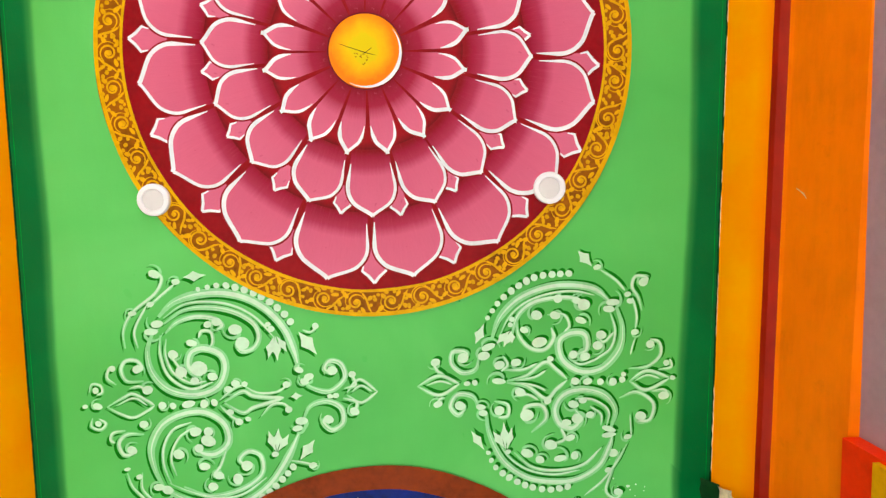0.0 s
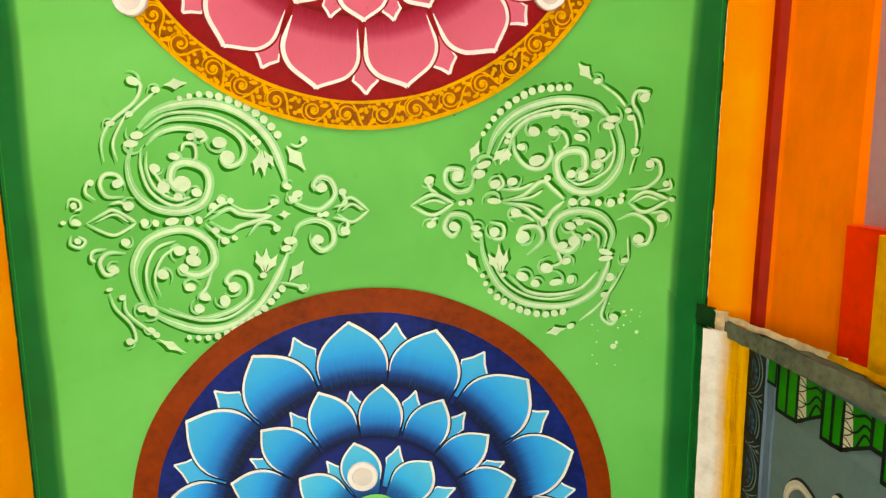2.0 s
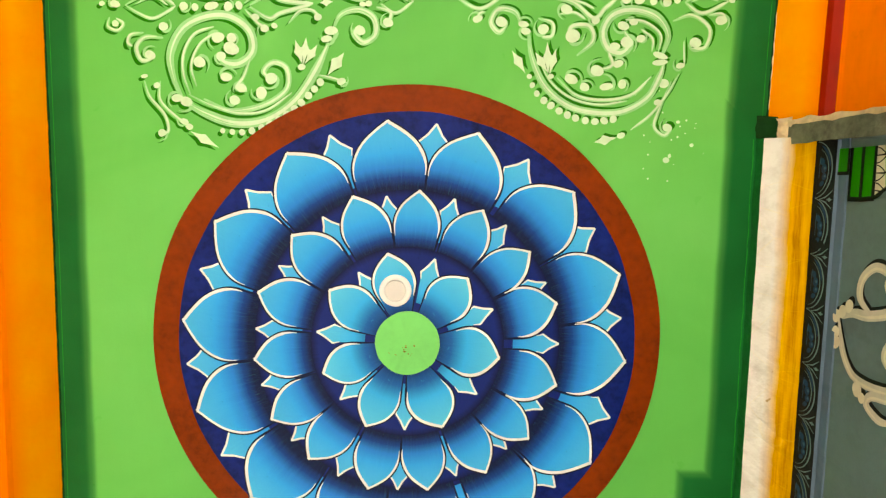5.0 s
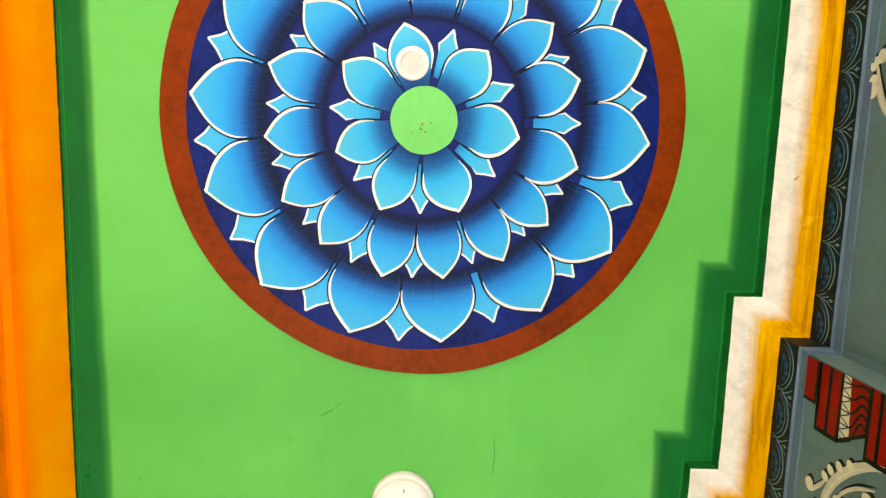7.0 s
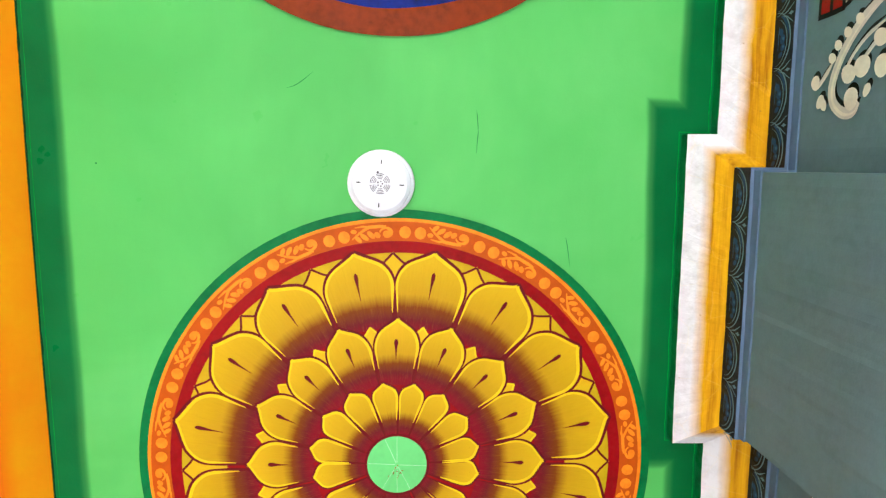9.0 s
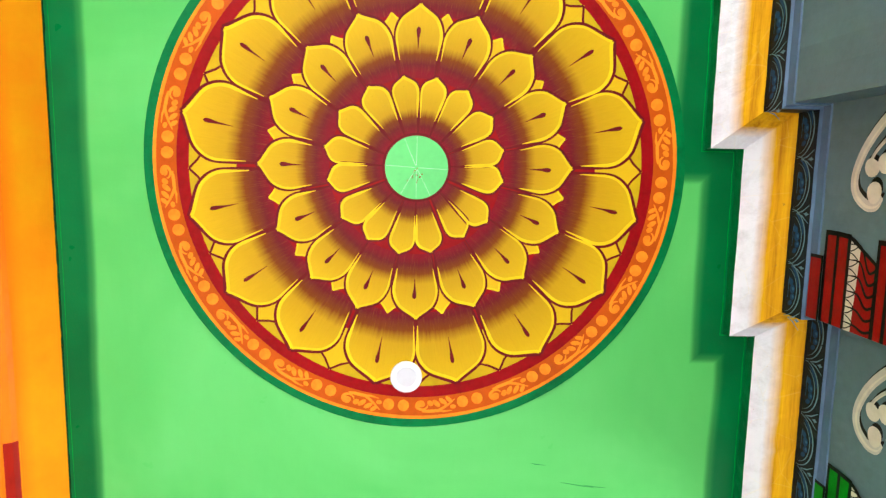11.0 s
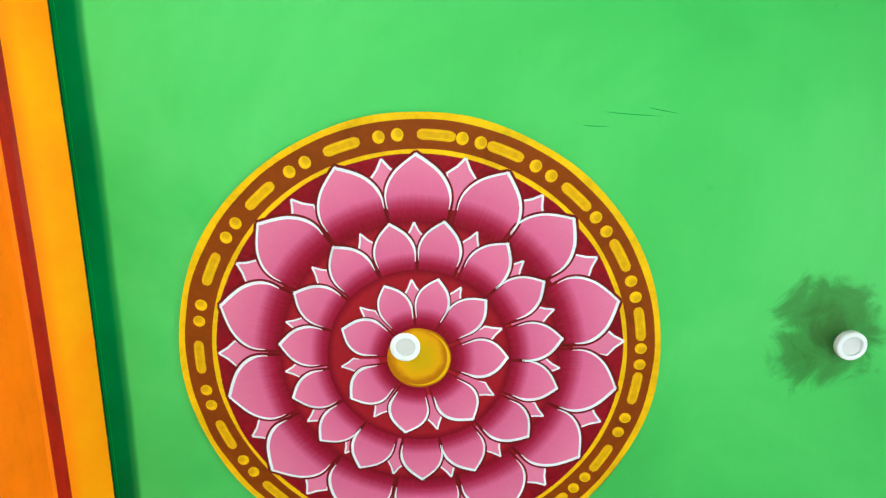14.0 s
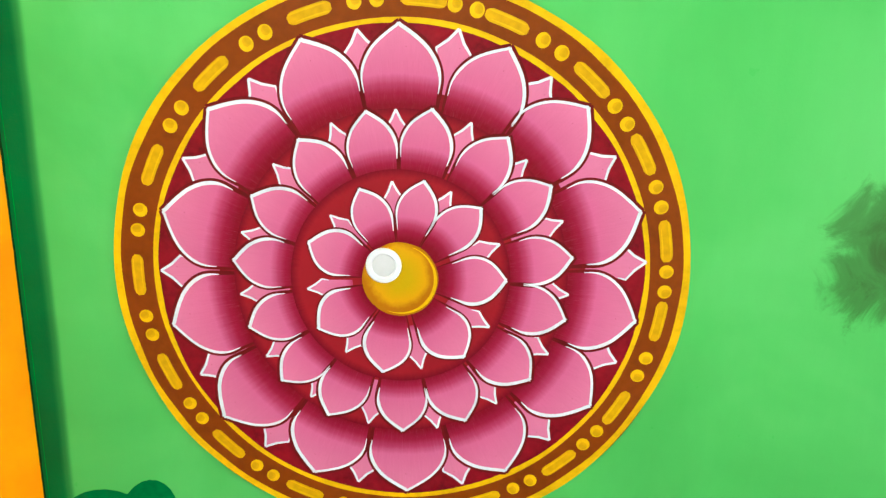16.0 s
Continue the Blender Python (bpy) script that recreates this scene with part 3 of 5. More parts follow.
part("ring_ground", *disc(0.304, 128, -0.0021, 0.002, 3), petal_paint("wine_ring_ground", 0.229, 0.304, [(0.0, rgb(136, 14, 32)), (0.80, rgb(136, 14, 32)), (1.0, rgb(100, 8, 22))], 0.04), m1)
part("ring_ground", *disc(0.184, 128, -0.0033, 0.002, 4), petal_paint("wine_inner_ground", 0.109, 0.184, [(0.0, rgb(136, 14, 32)), (0.80, rgb(136, 14, 32)), (1.0, rgb(100, 8, 22))], 0.04), m1)
petal_ring(m1, "m1b", 16, 0, 0.160, 0.318, petal_paint("pink_middle_petal", 0.175, 0.315, PINK, 0.02), M_WINE, M_WHITE, 6, 0.0066, shoulder=0.58, gap=(0.265, 0.323), gap_mat=petal_paint("pink_tip_middle", 0.1, 0.25, PINK), gap_w=0.30, angles=[(3.4, 0.316), (25.6, 0.316), (47.9, 0.316), (70.1, 0.316), (92.3, 0.317), (114.4, 0.315), (136.1, 0.318), (156.8, 0.314), (179.1, 0.312), (203.4, 0.304), (228.2, 0.303), (251.9, 0.303), (274.5, 0.309), (296.7, 0.316), (318.9, 0.316), (341.2, 0.316)], gaps=[(17.1, 0.32), (39.8, 0.32), (62.4, 0.32), (85.1, 0.316), (104, 0.318), (125.2, 0.321), (147.9, 0.316), (169.1, 0.318), (190.5, 0.312), (215.2, 0.318), (239.9, 0.311), (263.8, 0.313), (286.4, 0.32), (309.1, 0.32), (331.8, 0.32), (354.4, 0.32)])
petal_ring(m1, "m1c", 16, 11.25, 0.070, 0.197, petal_paint("pink_inner_petal", 0.07, 0.19, PINK_S, 0.03), M_WINE, M_WHITE, 9, 0.0065, s0=0.55)


def hub(parent, r, stops, level, label):
    m = Nodes("hub_paint")
    x, y, z = m.split()
    sx, sy = m.math('ADD', x, r * 0.05), m.math('ADD', y, r * 0.1)
    d = m.math('SQRT', m.math('ADD', m.math('MULTIPLY', sx, sx), m.math('MULTIPLY', sy, sy)))
    d = m.math('ADD', d, m.math('MULTIPLY', m.math('SUBTRACT', m.noise(24, 4), 0.5), r * 0.5))
    c = m.ramp(m.math('DIVIDE', d, r), stops)
    return part("hub", *disc(r, 64, -0.0004 * level, 0.0015, 4), m.finish(c), parent, label)


h1 = hub(m1, 0.070, [(0.35, rgb(214, 196, 30)), (0.6, rgb(236, 172, 26)), (0.9, rgb(244, 128, 24))], 13, "yellow and orange hub")
part("highlight", *ribbon(spiral(0, 0, 0.066, 0.066, -38, 118, 40), taper(41, 0.007, 0.4, 0.4, 0.1), -0.0058), M_WHITE, h1)
part("rim_line", *ribbon(spiral(0, 0, 0.0705, 0.0705, 0, 360, 60), [0.003] * 61, -0.0056), M_LINE_R, h1)
# scrolls and leaves of the gold ring
def vine(seed):
    """One bend of the gold vine: a curl with its leaves and berries."""
    rv = random.Random(seed)
    q = lambda v: v * rv.uniform(0.85, 1.15)
    bits = [ribbon(spiral(0, 0, q(0.0185), 0.004, -150, 340 + rv.uniform(-40, 40), 36), taper(37, 0.0040, 0.3, 0.2, 0.4)),
            ribbon(spiral(0.001, -0.001, 0.0215, 0.019, -140, 60, 20), taper(21, 0.0022, 0.3, 0.3, 0.3)),
            ribbon([(-0.036, 0.017), (-0.028, 0.008), (-0.020, -0.008), (-0.010, -0.019)], [0.002, 0.004, 0.0048, 0.004]), blob(0, 0.001, q(0.0055))]
    for x, y, rx, ry, a in ((0.014, 0.014, 0.0065, 0.004, 0.7), (-0.018, 0.015, 0.007, 0.004, -0.6), (0.023, -0.009, 0.007, 0.0042, -0.9), (-0.027, -0.013, 0.0062, 0.004, 0.8),
                            (0.029, 0.009, 0.0048, 0.0045, 0), (-0.030, 0.001, 0.0042, 0.004, 0), (0.004, 0.0195, 0.005, 0.003, 0.1), (0.021, 0.017, 0.004, 0.0036, 0), (-0.010, 0.019, 0.0038, 0.0034, 0),
                            (0.030, -0.016, 0.004, 0.0035, 0), (-0.033, -0.019, 0.0036, 0.003, 0)):
        bits.append(blob(x + rv.uniform(-0.0015, 0.0015), y + rv.uniform(-0.001, 0.001), q(rx), q(ry), a + rv.uniform(-0.4, 0.4), 12, bulge=0.15))
    return mesh_of("gold_scroll", *joined(*[([(vx, vy, vz - 0.00003 * k) for vx, vy, vz in v], f) for k, (v, f) in enumerate(bits)]), M_GOLD_L)


vines = [vine(k) for k in range(5)]
rv = random.Random(2)
for i in range(46):
    a = 2 * math.pi * (i + rv.uniform(-0.08, 0.08)) / 46
    flip = 1 if i % 2 else -1
    m = Matrix.Rotation(a, 4, 'Z') @ Matrix.Translation((0.480, 0, -0.0014)) @ Matrix.Rotation(radians(90 + rv.uniform(-8, 8)), 4, 'Z') @ Matrix.Diagonal((1, flip * 0.98, 1, 1))
    put("gold_scroll", vines[rv.randrange(5)], m1, m)

# the blue medallion with the brown ring
m2 = medallion("blue painted lotus medallion with a plain brown ring", 1.033)
part("ground", *disc(0.480, 128, 0), M_NAVY, m2, "navy blue ground")
ring_part(m2, "ring", 0.444, 0.4935, M_RUSSET, 2, 0.0022, 5, "plain brown ring")
petal_ring(m2, "m2a", 14, 0, 0.258, 0.436, petal_paint("blue_outer_petal", 0.282, 0.435, SKY, 0.02), M_NAVYLINE, M_WHITE, 3, 0.0052, s0=0.42, power=2.0, shoulder=0.44, angles=[(18.5, 0.426), (45.6, 0.433), (71, 0.433), (95, 0.429), (123.1, 0.439), (146.5, 0.431), (174.2, 0.429), (198.4, 0.434), (223.8, 0.445), (250, 0.436), (275, 0.437), (301, 0.436), (327.3, 0.43), (353.4, 0.428)], gaps=[(6.9, 0.426), (32.3, 0.425), (57.4, 0.426), (82.5, 0.421), (110, 0.43), (134.3, 0.419), (159.3, 0.413), (185.5, 0.43), (211.1, 0.434), (237.5, 0.436), (263.5, 0.434), (289.1, 0.425), (313.2, 0.428), (339.2, 0.426)], gap=(0.325, 0.438), gap_mat=petal_paint("blue_tip", 0.24, 0.42, SKY), gap_w=0.37)
part("ring_ground", *disc(0.297, 128, -0.0021, 0.002, 3), petal_paint("navy_ring_ground", 0.222, 0.297, [(0.0, rgb(16, 34, 106)), (0.80, rgb(17, 36, 110)), (1.0, rgb(11, 18, 58))], 0.04), m2)
part("ring_ground", *disc(0.188, 128, -0.0033, 0.002, 4), petal_paint("navy_inner_ground", 0.113, 0.188, [(0.0, rgb(16, 34, 106)), (0.80, rgb(17, 36, 110)), (1.0, rgb(11, 18, 58))], 0.04), m2)
petal_ring(m2, "m2b", 15, -18.6, 0.160, 0.306, petal_paint("blue_middle_petal", 0.170, 0.305, SKY, 0.02), M_NAVYLINE, M_WHITE, 6, 0.0048, s0=0.4, power=2.0, shoulder=0.44, angles=[(3.9, 0.297), (28.5, 0.297), (51.3, 0.297), (74, 0.301), (105.4, 0.305), (127.5, 0.309), (147.9, 0.307), (171.7, 0.303), (194.1, 0.308), (218.3, 0.307), (240, 0.31), (263.5, 0.301), (289, 0.305), (313.5, 0.305), (340, 0.303)], gaps=[(17.3, 0.296), (38.8, 0.3), (65.3, 0.295), (89.6, 0.297), (115.9, 0.3), (136.9, 0.293), (159.7, 0.289), (183.2, 0.302), (206.4, 0.306), (228.5, 0.305), (252.7, 0.3), (274.6, 0.297), (300.6, 0.291), (325.9, 0.295), (351.4, 0.289)], gap=(0.21, 0.303), gap_mat=petal_paint("blue_tip_middle", 0.14, 0.29, SKY), gap_w=0.36)
petal_ring(m2, "m2c", 7, -8.0, 0.050, 0.180, petal_paint("blue_inner_petal", 0.055, 0.175, SKY_S, 0.025), M_NAVYLINE, M_WHITE, 9, 0.0048, s0=0.35, power=2.0, shoulder=0.44, angles=[(41.7, 0.173), (96.9, 0.182), (158.5, 0.183), (205.3, 0.187), (249, 0.176), (302.3, 0.183), (347.1, 0.179)], gaps=[(17.3, 0.175), (67.3, 0.181), (126.3, 0.172), (181.3, 0.177), (228.7, 0.176), (276.4, 0.179), (325.1, 0.169)], gap=(0.08, 0.172), gap_mat=petal_paint("blue_tip_inner", 0.04, 0.16, SKY_S), gap_w=0.30, fat=0.88)
part("hub", *disc(0.063, 64, -0.0056, 0.002, 3), M_HUBGREEN, m2, "plain light green hub")

# the yellow medallion with the orange ring
m3 = medallion("yellow painted lotus medallion with an orange and green ring", 2.358)
part("ground", *disc(0.500, 128, 0), M_MAROON, m3, "maroon ground")
ring_part(m3, "ring", 0.492, 0.512, M_DKGREEN, 1, 0.002, 8, "dark green outer ring")
ring_part(m3, "ring", 0.451, 0.495, M_ORANGE_R, 2, 0.0015, 9, "burnt orange ring with peach ornament")
ring_part(m3, "ring_ground", 0.34, 0.428, paint("yellow_ring_ground_paint", rgb(190, 162, 16), 0.15, 0.36), 2, 0.001, 11)
ring_part(m3, "ring_line", 0.4885, 0.495, M_PEACH, 3, 0.001, 10)
petal_ring(m3, "m3a", 16, 11.25, 0.255, 0.424, petal_paint("yellow_outer_petal", 0.272, 0.425, LEMON, 0.035), M_LINE_R, M_OLIVE_Y, 4, 0.0055, s0=0.3, gap=(0.34, 0.430), gap_mat=petal_paint("yellow_tip", 0.2, 0.36, LEMON), gap_w=0.5, gap_line=M_LINE_R, shoulder=0.56, power=2.3, dark_w=0.0075, slit=(0.334, 0.388), angles=[(10.8, 0.432), (33.2, 0.432), (55.5, 0.432), (77.9, 0.433), (101.4, 0.431), (123, 0.433), (145.1, 0.432), (168.4, 0.424), (190.7, 0.425), (214.5, 0.427), (235.7, 0.435), (257.5, 0.437), (281.4, 0.445), (303.8, 0.432), (326.1, 0.432), (348.5, 0.432)])
part("ring_ground", *disc(0.280, 128, -0.0025, 0.004, 3), M_MAROON, m3)
part("ring_ground", *disc(0.165, 128, -0.0037, 0.004, 4), M_MAROON, m3)
petal_ring(m3, "m3b", 16, 0, 0.150, 0.282, petal_paint("yellow_middle_petal", 0.165, 0.28, LEMON, 0.035), M_LINE_R, M_OLIVE_Y, 7, 0.0048, s0=0.3, gap=(0.225, 0.287), gap_mat=petal_paint("yellow_tip_middle", 0.1, 0.24, LEMON), shoulder=0.52, power=2.2, dark_w=0.006, slit=(0.205, 0.244), angles=[(22, 0.298), (44.2, 0.298), (66.3, 0.304), (89.8, 0.295), (113.3, 0.298), (134.6, 0.295), (157, 0.289), (180, 0.292), (202.2, 0.294), (222.8, 0.293), (245.6, 0.291), (270.2, 0.298), (293.5, 0.301), (315.6, 0.298), (337.8, 0.298), (359.9, 0.298)])
petal_ring(m3, "m3c", 16, 11.25, 0.056, 0.158, petal_paint("yellow_inner_petal", 0.06, 0.155, LEMON), M_LINE_R, M_OLIVE_Y, 10, 0.0042, s0=0.3, shoulder=0.66, power=2.8, dark_w=0.005, angles=[(12, 0.169), (32.9, 0.171), (54.8, 0.17), (77.5, 0.167), (98.4, 0.165), (125.4, 0.169), (143.7, 0.159), (169.4, 0.163), (190, 0.167), (212.6, 0.165), (234.3, 0.171), (261.5, 0.169), (281.5, 0.176), (304, 0.177), (327.8, 0.173), (350.8, 0.169)])
part("hub", *disc(0.061, 64, -0.0060, 0.001, 6), M_HUBGREEN, m3, "plain light green hub")
part("hub_line", *ribbon(spiral(0, 0, 0.062, 0.062, 0, 360, 60), [0.005] * 61, -0.0062), M_LINE_R, m3)
dot = mesh_of("ring_dot", *blob(0, 0, 0.0118, 0.0112), M_PEACH)
leaf_bits = [ribbon(spiral(0.020, 0.003, 0.011, 0.003, -170, 190, 24), taper(25, 0.0065, 0.4, 0.2, 0.3)),
    ribbon([(-0.036, 0.010), (-0.024, 0.000), (-0.008, -0.010), (0.010, -0.010), (0.020, -0.009)], [0.0015, 0.004, 0.006, 0.006, 0.004]),
    ribbon([(-0.030, -0.011), (-0.016, -0.012), (-0.004, -0.010)], [0.0015, 0.004, 0.002]), blob(0.020, 0.004, 0.0062, 0.0056),
    blob(-0.026, 0.010, 0.0075, 0.0036, 0.9, 12), blob(-0.016, 0.007, 0.0085, 0.0040, 0.8, 12), blob(-0.005, 0.004, 0.0085, 0.0042, 0.9, 12),
    blob(0.005, 0.005, 0.0060, 0.0045, 1.0, 12), blob(-0.032, -0.004, 0.0050, 0.0040, 0.2, 12)]
leaf = mesh_of("ring_leaf", *joined(*[([(a, b, c - 0.00004 * k) for a, b, c in v], f) for k, (v, f) in enumerate(leaf_bits)]), M_PEACH)
for i in range(20):
    a = 360 * i / 20 + 4
    for k in (-1.7, 1.9):
        put("ring_dot", dot, m3, Matrix.Rotation(radians(a + k), 4, 'Z') @ Matrix.Translation((0.468, 0, -0.0016)))
    put("ring_leaf", leaf, m3, Matrix.Rotation(radians(a + 9), 4, 'Z') @ Matrix.Translation((0.469, 0, -0.0016)) @ Matrix.Rotation(radians(90), 4, 'Z') @ Matrix.Diagonal((1.2, -1.08 if i % 2 else 1.08, 1, 1)))

# the rose medallion with the dashed gold ring
m4 = medallion("rose pink painted lotus medallion with a dashed gold ring", 3.902)
part("ground", *disc(0.480, 128, 0), M_ROSEGROUND, m4, "dark red ground")
ring_part(m4, "ring", 0.425, 0.498, M_BROWN, 1, 0.002, 12, "brown ring with gold dashes and dots")
ring_part(m4, "ring_line", 0.486, 0.499, M_GOLD_B, 2, 0.003, 13)
ring_part(m4, "ring_line", 0.421, 0.430, M_GOLD_B, 2, 0.003, 14)
petal_ring(m4, "m4a", 14, 0, 0.250, 0.418, petal_paint("rose_outer_petal", 0.272, 0.415, ROSE, 0.02), M_LINE_R, M_WHITE, 3, 0.0055, s0=0.40, power=2.0, shoulder=0.46, angles=[(23, 0.423), (43.8, 0.425), (70.5, 0.424), (97.3, 0.418), (122.7, 0.416), (149.8, 0.418), (176, 0.416), (202.4, 0.414), (228.9, 0.423), (256.5, 0.415), (284.1, 0.42), (311.3, 0.424), (335.8, 0.425), (359, 0.421)], gaps=[(11.4, 0.425), (34.1, 0.421), (57.3, 0.418), (83.5, 0.425), (109.6, 0.414), (136.5, 0.411), (162.4, 0.417), (189.9, 0.409), (216, 0.417), (241.3, 0.41), (269.6, 0.419), (297.7, 0.418), (322.1, 0.415), (349.1, 0.418)], gap=(0.31, 0.412), gap_mat=petal_paint("rose_tip", 0.2, 0.38, ROSE), gap_w=0.35, dark_w=0.007)
part("ring_ground", *disc(0.289, 128, -0.0021, 0.002, 3), petal_paint("red_ring_ground", 0.214, 0.289, [(0.0, rgb(136, 34, 40)), (0.80, rgb(138, 34, 42)), (1.0, rgb(106, 16, 32))], 0.04), m4)
part("ring_ground", *disc(0.190, 128, -0.0033, 0.002, 4), petal_paint("red_inner_ground", 0.115, 0.190, [(0.0, rgb(136, 34, 40)), (0.80, rgb(138, 34, 42)), (1.0, rgb(106, 16, 32))], 0.04), m4)
petal_ring(m4, "m4b", 15, -12.5, 0.155, 0.286, petal_paint("rose_middle_petal", 0.165, 0.285, ROSE, 0.02), M_LINE_R, M_WHITE, 6, 0.0048, s0=0.38, power=2.0, shoulder=0.46, angles=[(9.6, 0.294), (33.8, 0.303), (55.2, 0.303), (79.4, 0.299), (101.2, 0.298), (127.6, 0.297), (154.6, 0.293), (177.8, 0.291), (204.6, 0.294), (226.4, 0.291), (249.3, 0.285), (274.9, 0.291), (298.5, 0.289), (323.1, 0.291), (346.6, 0.29)], gaps=[(22.2, 0.294), (43.8, 0.298), (67.4, 0.297), (93.1, 0.295), (115.7, 0.297), (141.7, 0.292), (165.2, 0.293), (190.7, 0.285), (214.4, 0.281), (236.8, 0.285), (261.9, 0.284), (284.6, 0.285), (311.2, 0.29), (335.3, 0.289), (357.2, 0.289)], gap=(0.20, 0.292), gap_mat=petal_paint("rose_tip_middle", 0.1, 0.26, ROSE), dark_w=0.006, gap_w=0.36)
petal_ring(m4, "m4c", 8, 9, 0.052, 0.175, petal_paint("rose_inner_petal", 0.055, 0.17, ROSE, 0.02), M_LINE_R, M_WHITE, 9, 0.0048, s0=0.3, power=2.0, shoulder=0.46, angles=[(11.8, 0.176), (44.4, 0.187), (89.4, 0.184), (139.9, 0.182), (190.1, 0.177), (237, 0.173), (291.7, 0.17), (334.8, 0.171)], gaps=[(27.7, 0.178), (67.6, 0.184), (117.1, 0.18), (165.9, 0.172), (214, 0.17), (261.3, 0.165), (311.5, 0.164), (354, 0.172)], gap=(0.09, 0.178), gap_mat=petal_paint("rose_tip_inner", 0.05, 0.16, ROSE), gap_w=0.30, fat=0.92)
h4 = hub(m4, 0.066, [(0.3, rgb(190, 160, 16)), (0.7, rgb(206, 158, 14)), (0.9, rgb(168, 110, 14))], 13, "gold hub")
part("highlight", *ribbon(spiral(0, 0, 0.061, 0.061, -70, 110, 40), taper(41, 0.006, 0.4, 0.4, 0.1), -0.0058), M_GOLD_B, h4)


def dash_shape(length, wide):
    pts = spiral(0, 0, 0.4575, 0.4575, -length, length, 14)
    return ribbon(pts, [wide * k for k in (0.45, 0.85, 1, 1, 1, 1, 1, 1, 1, 1, 1, 1, 1, 0.85, 0.45)], -0.0014)


def dash_light():
    return joined(ribbon(spiral(0, 0, 0.4645, 0.4645, -4.2, 3.6, 14), taper(15, 0.0035, 0.2, 0.3, 0.3), -0.0018), ribbon(spiral(0, 0, 0.451, 0.451, -3.0, 4.3, 14), taper(15, 0.0025, 0.3, 0.2, 0.3), -0.0018))


dash = mesh_of("gold_dash", *dash_shape(4.6, 0.021), M_GOLD)
dash_in = mesh_of("dash_light", *dash_light(), M_GOLD_B)
gdot_in = mesh_of("dot_shade", *blob(0.002, 0.002, 0.0075, 0.007, 0, 14, -0.0003), M_GOLD)
gdot = mesh_of("gold_dot", *blob(0, 0, 0.0125, 0.0120), M_GOLD_B)
DASHES = [3.3, 20.3, 41, 59.8, 79.2, 97.3, 119.7, 138.6, 159.2, 178.4, 202, 223.1, 245, 268.4, 293.2, 316.5, 340.3]
for i, a in enumerate(DASHES):
    a, after = a - 90, (DASHES[i + 1] if i < 16 else DASHES[0] + 360) - 90
    d = put("gold_dash", dash, m4, Matrix.Rotation(radians(a), 4, 'Z'))
    put("dash_light", dash_in, d)
    for k in (-2.3, 2.2):
        d = put("gold_dot", gdot, m4, Matrix.Rotation(radians((a + after) / 2 + k), 4, 'Z') @ Matrix.Translation((0.4575, 0, -0.0014)))
        put("dot_shade", gdot_in, d)


# ---------------------------------------------------------------- lamps and detector on the ceiling
def turned(profile, n=40):
    """A solid of revolution about z from (radius, z) pairs."""
    v, f = [], []
    for r, z in profile:
        for i in range(n):
            a = 2 * math.pi * i / n
            v.append((r * math.cos(a), r * math.sin(a), z))
    for k in range(len(profile) - 1):
        for i in range(n):
            j = (i + 1) % n
            f.append((k * n + i, k * n + j, (k + 1) * n + j, (k + 1) * n + i))
    f.append(tuple(range((len(profile) - 1) * n, len(profile) * n)))
    return v, f


def downlight(x, y, r=0.031):
    ob = thing("downlight", "small round white recessed downlight, switched off", "ceiling light", "downlights in the ceiling", m=Matrix.Translation((x, y, CEIL - 0.0092)))
    part("trim_ring", *turned([(r, 0.0095), (r, -0.002), (r * 0.94, -0.0045), (r * 0.72, -0.0050), (r * 0.66, -0.0035), (r * 0.64, -0.001)]), M_PLASTIC, ob, "white trim ring", smooth=False)
    part("diffuser", *turned([(r * 0.645, 0.001), (r * 0.63, -0.0016), (r * 0.4, -0.0022), (r * 0.05, -0.0024)]), M_LENS, ob, "frosted diffuser")
    return ob


for x, y in ((-0.411, 0.0), (0.348, -0.009), (-0.024, 0.930), (-0.014, 2.766), (-0.029, 3.878), (0.883, 3.850)):
    downlight(x, y)

det = thing("smoke_detector", "round white plastic smoke detector with slotted grille", "smoke detector", m=Matrix.Translation((-0.026, 1.797, CEIL - 0.0065)))
part("base", *turned([(0.0635, 0.0065), (0.0635, -0.006), (0.0615, -0.010), (0.058, -0.0115)]), M_PLASTIC, det)
part("cap", *turned([(0.0575, -0.011), (0.056, -0.020), (0.050, -0.026), (0.034, -0.0305), (0.022, -0.0315), (0.001, -0.0315)]), M_PLASTIC, det)
for k, r in enumerate((0.0185, 0.0155, 0.0125, 0.0095)):
    for a in range(0, 360, 60):
        part("grille_slot", *ribbon(spiral(0, 0, r, r, a + 6, a + 54, 10), [0.0013] * 11, -0.0319), M_BLACK, det)
for a in range(0, 360, 72):
    part("vent_hole", *blob(0.0045 * math.cos(radians(a)), 0.0045 * math.sin(radians(a)), 0.0016, n=10, z=-0.0319), M_BLACK, det)
part("led", *blob(-0.004, -0.0215, 0.0022, n=12, z=-0.0319), M_BLACK, det)
for a in (4, 94, 184, 274):
    c, s = math.cos(radians(a)), math.sin(radians(a))
    part("side_slot", *ribbon([(0.036 * c, 0.036 * s), (0.044 * c, 0.044 * s)], [0.002, 0.002], -0.0309), M_BLACK, det)


# ---------------------------------------------------------------- painted scroll ornaments on the ceiling
UNIT = 0.00065        # metres for one unit of the ornament's own drawing


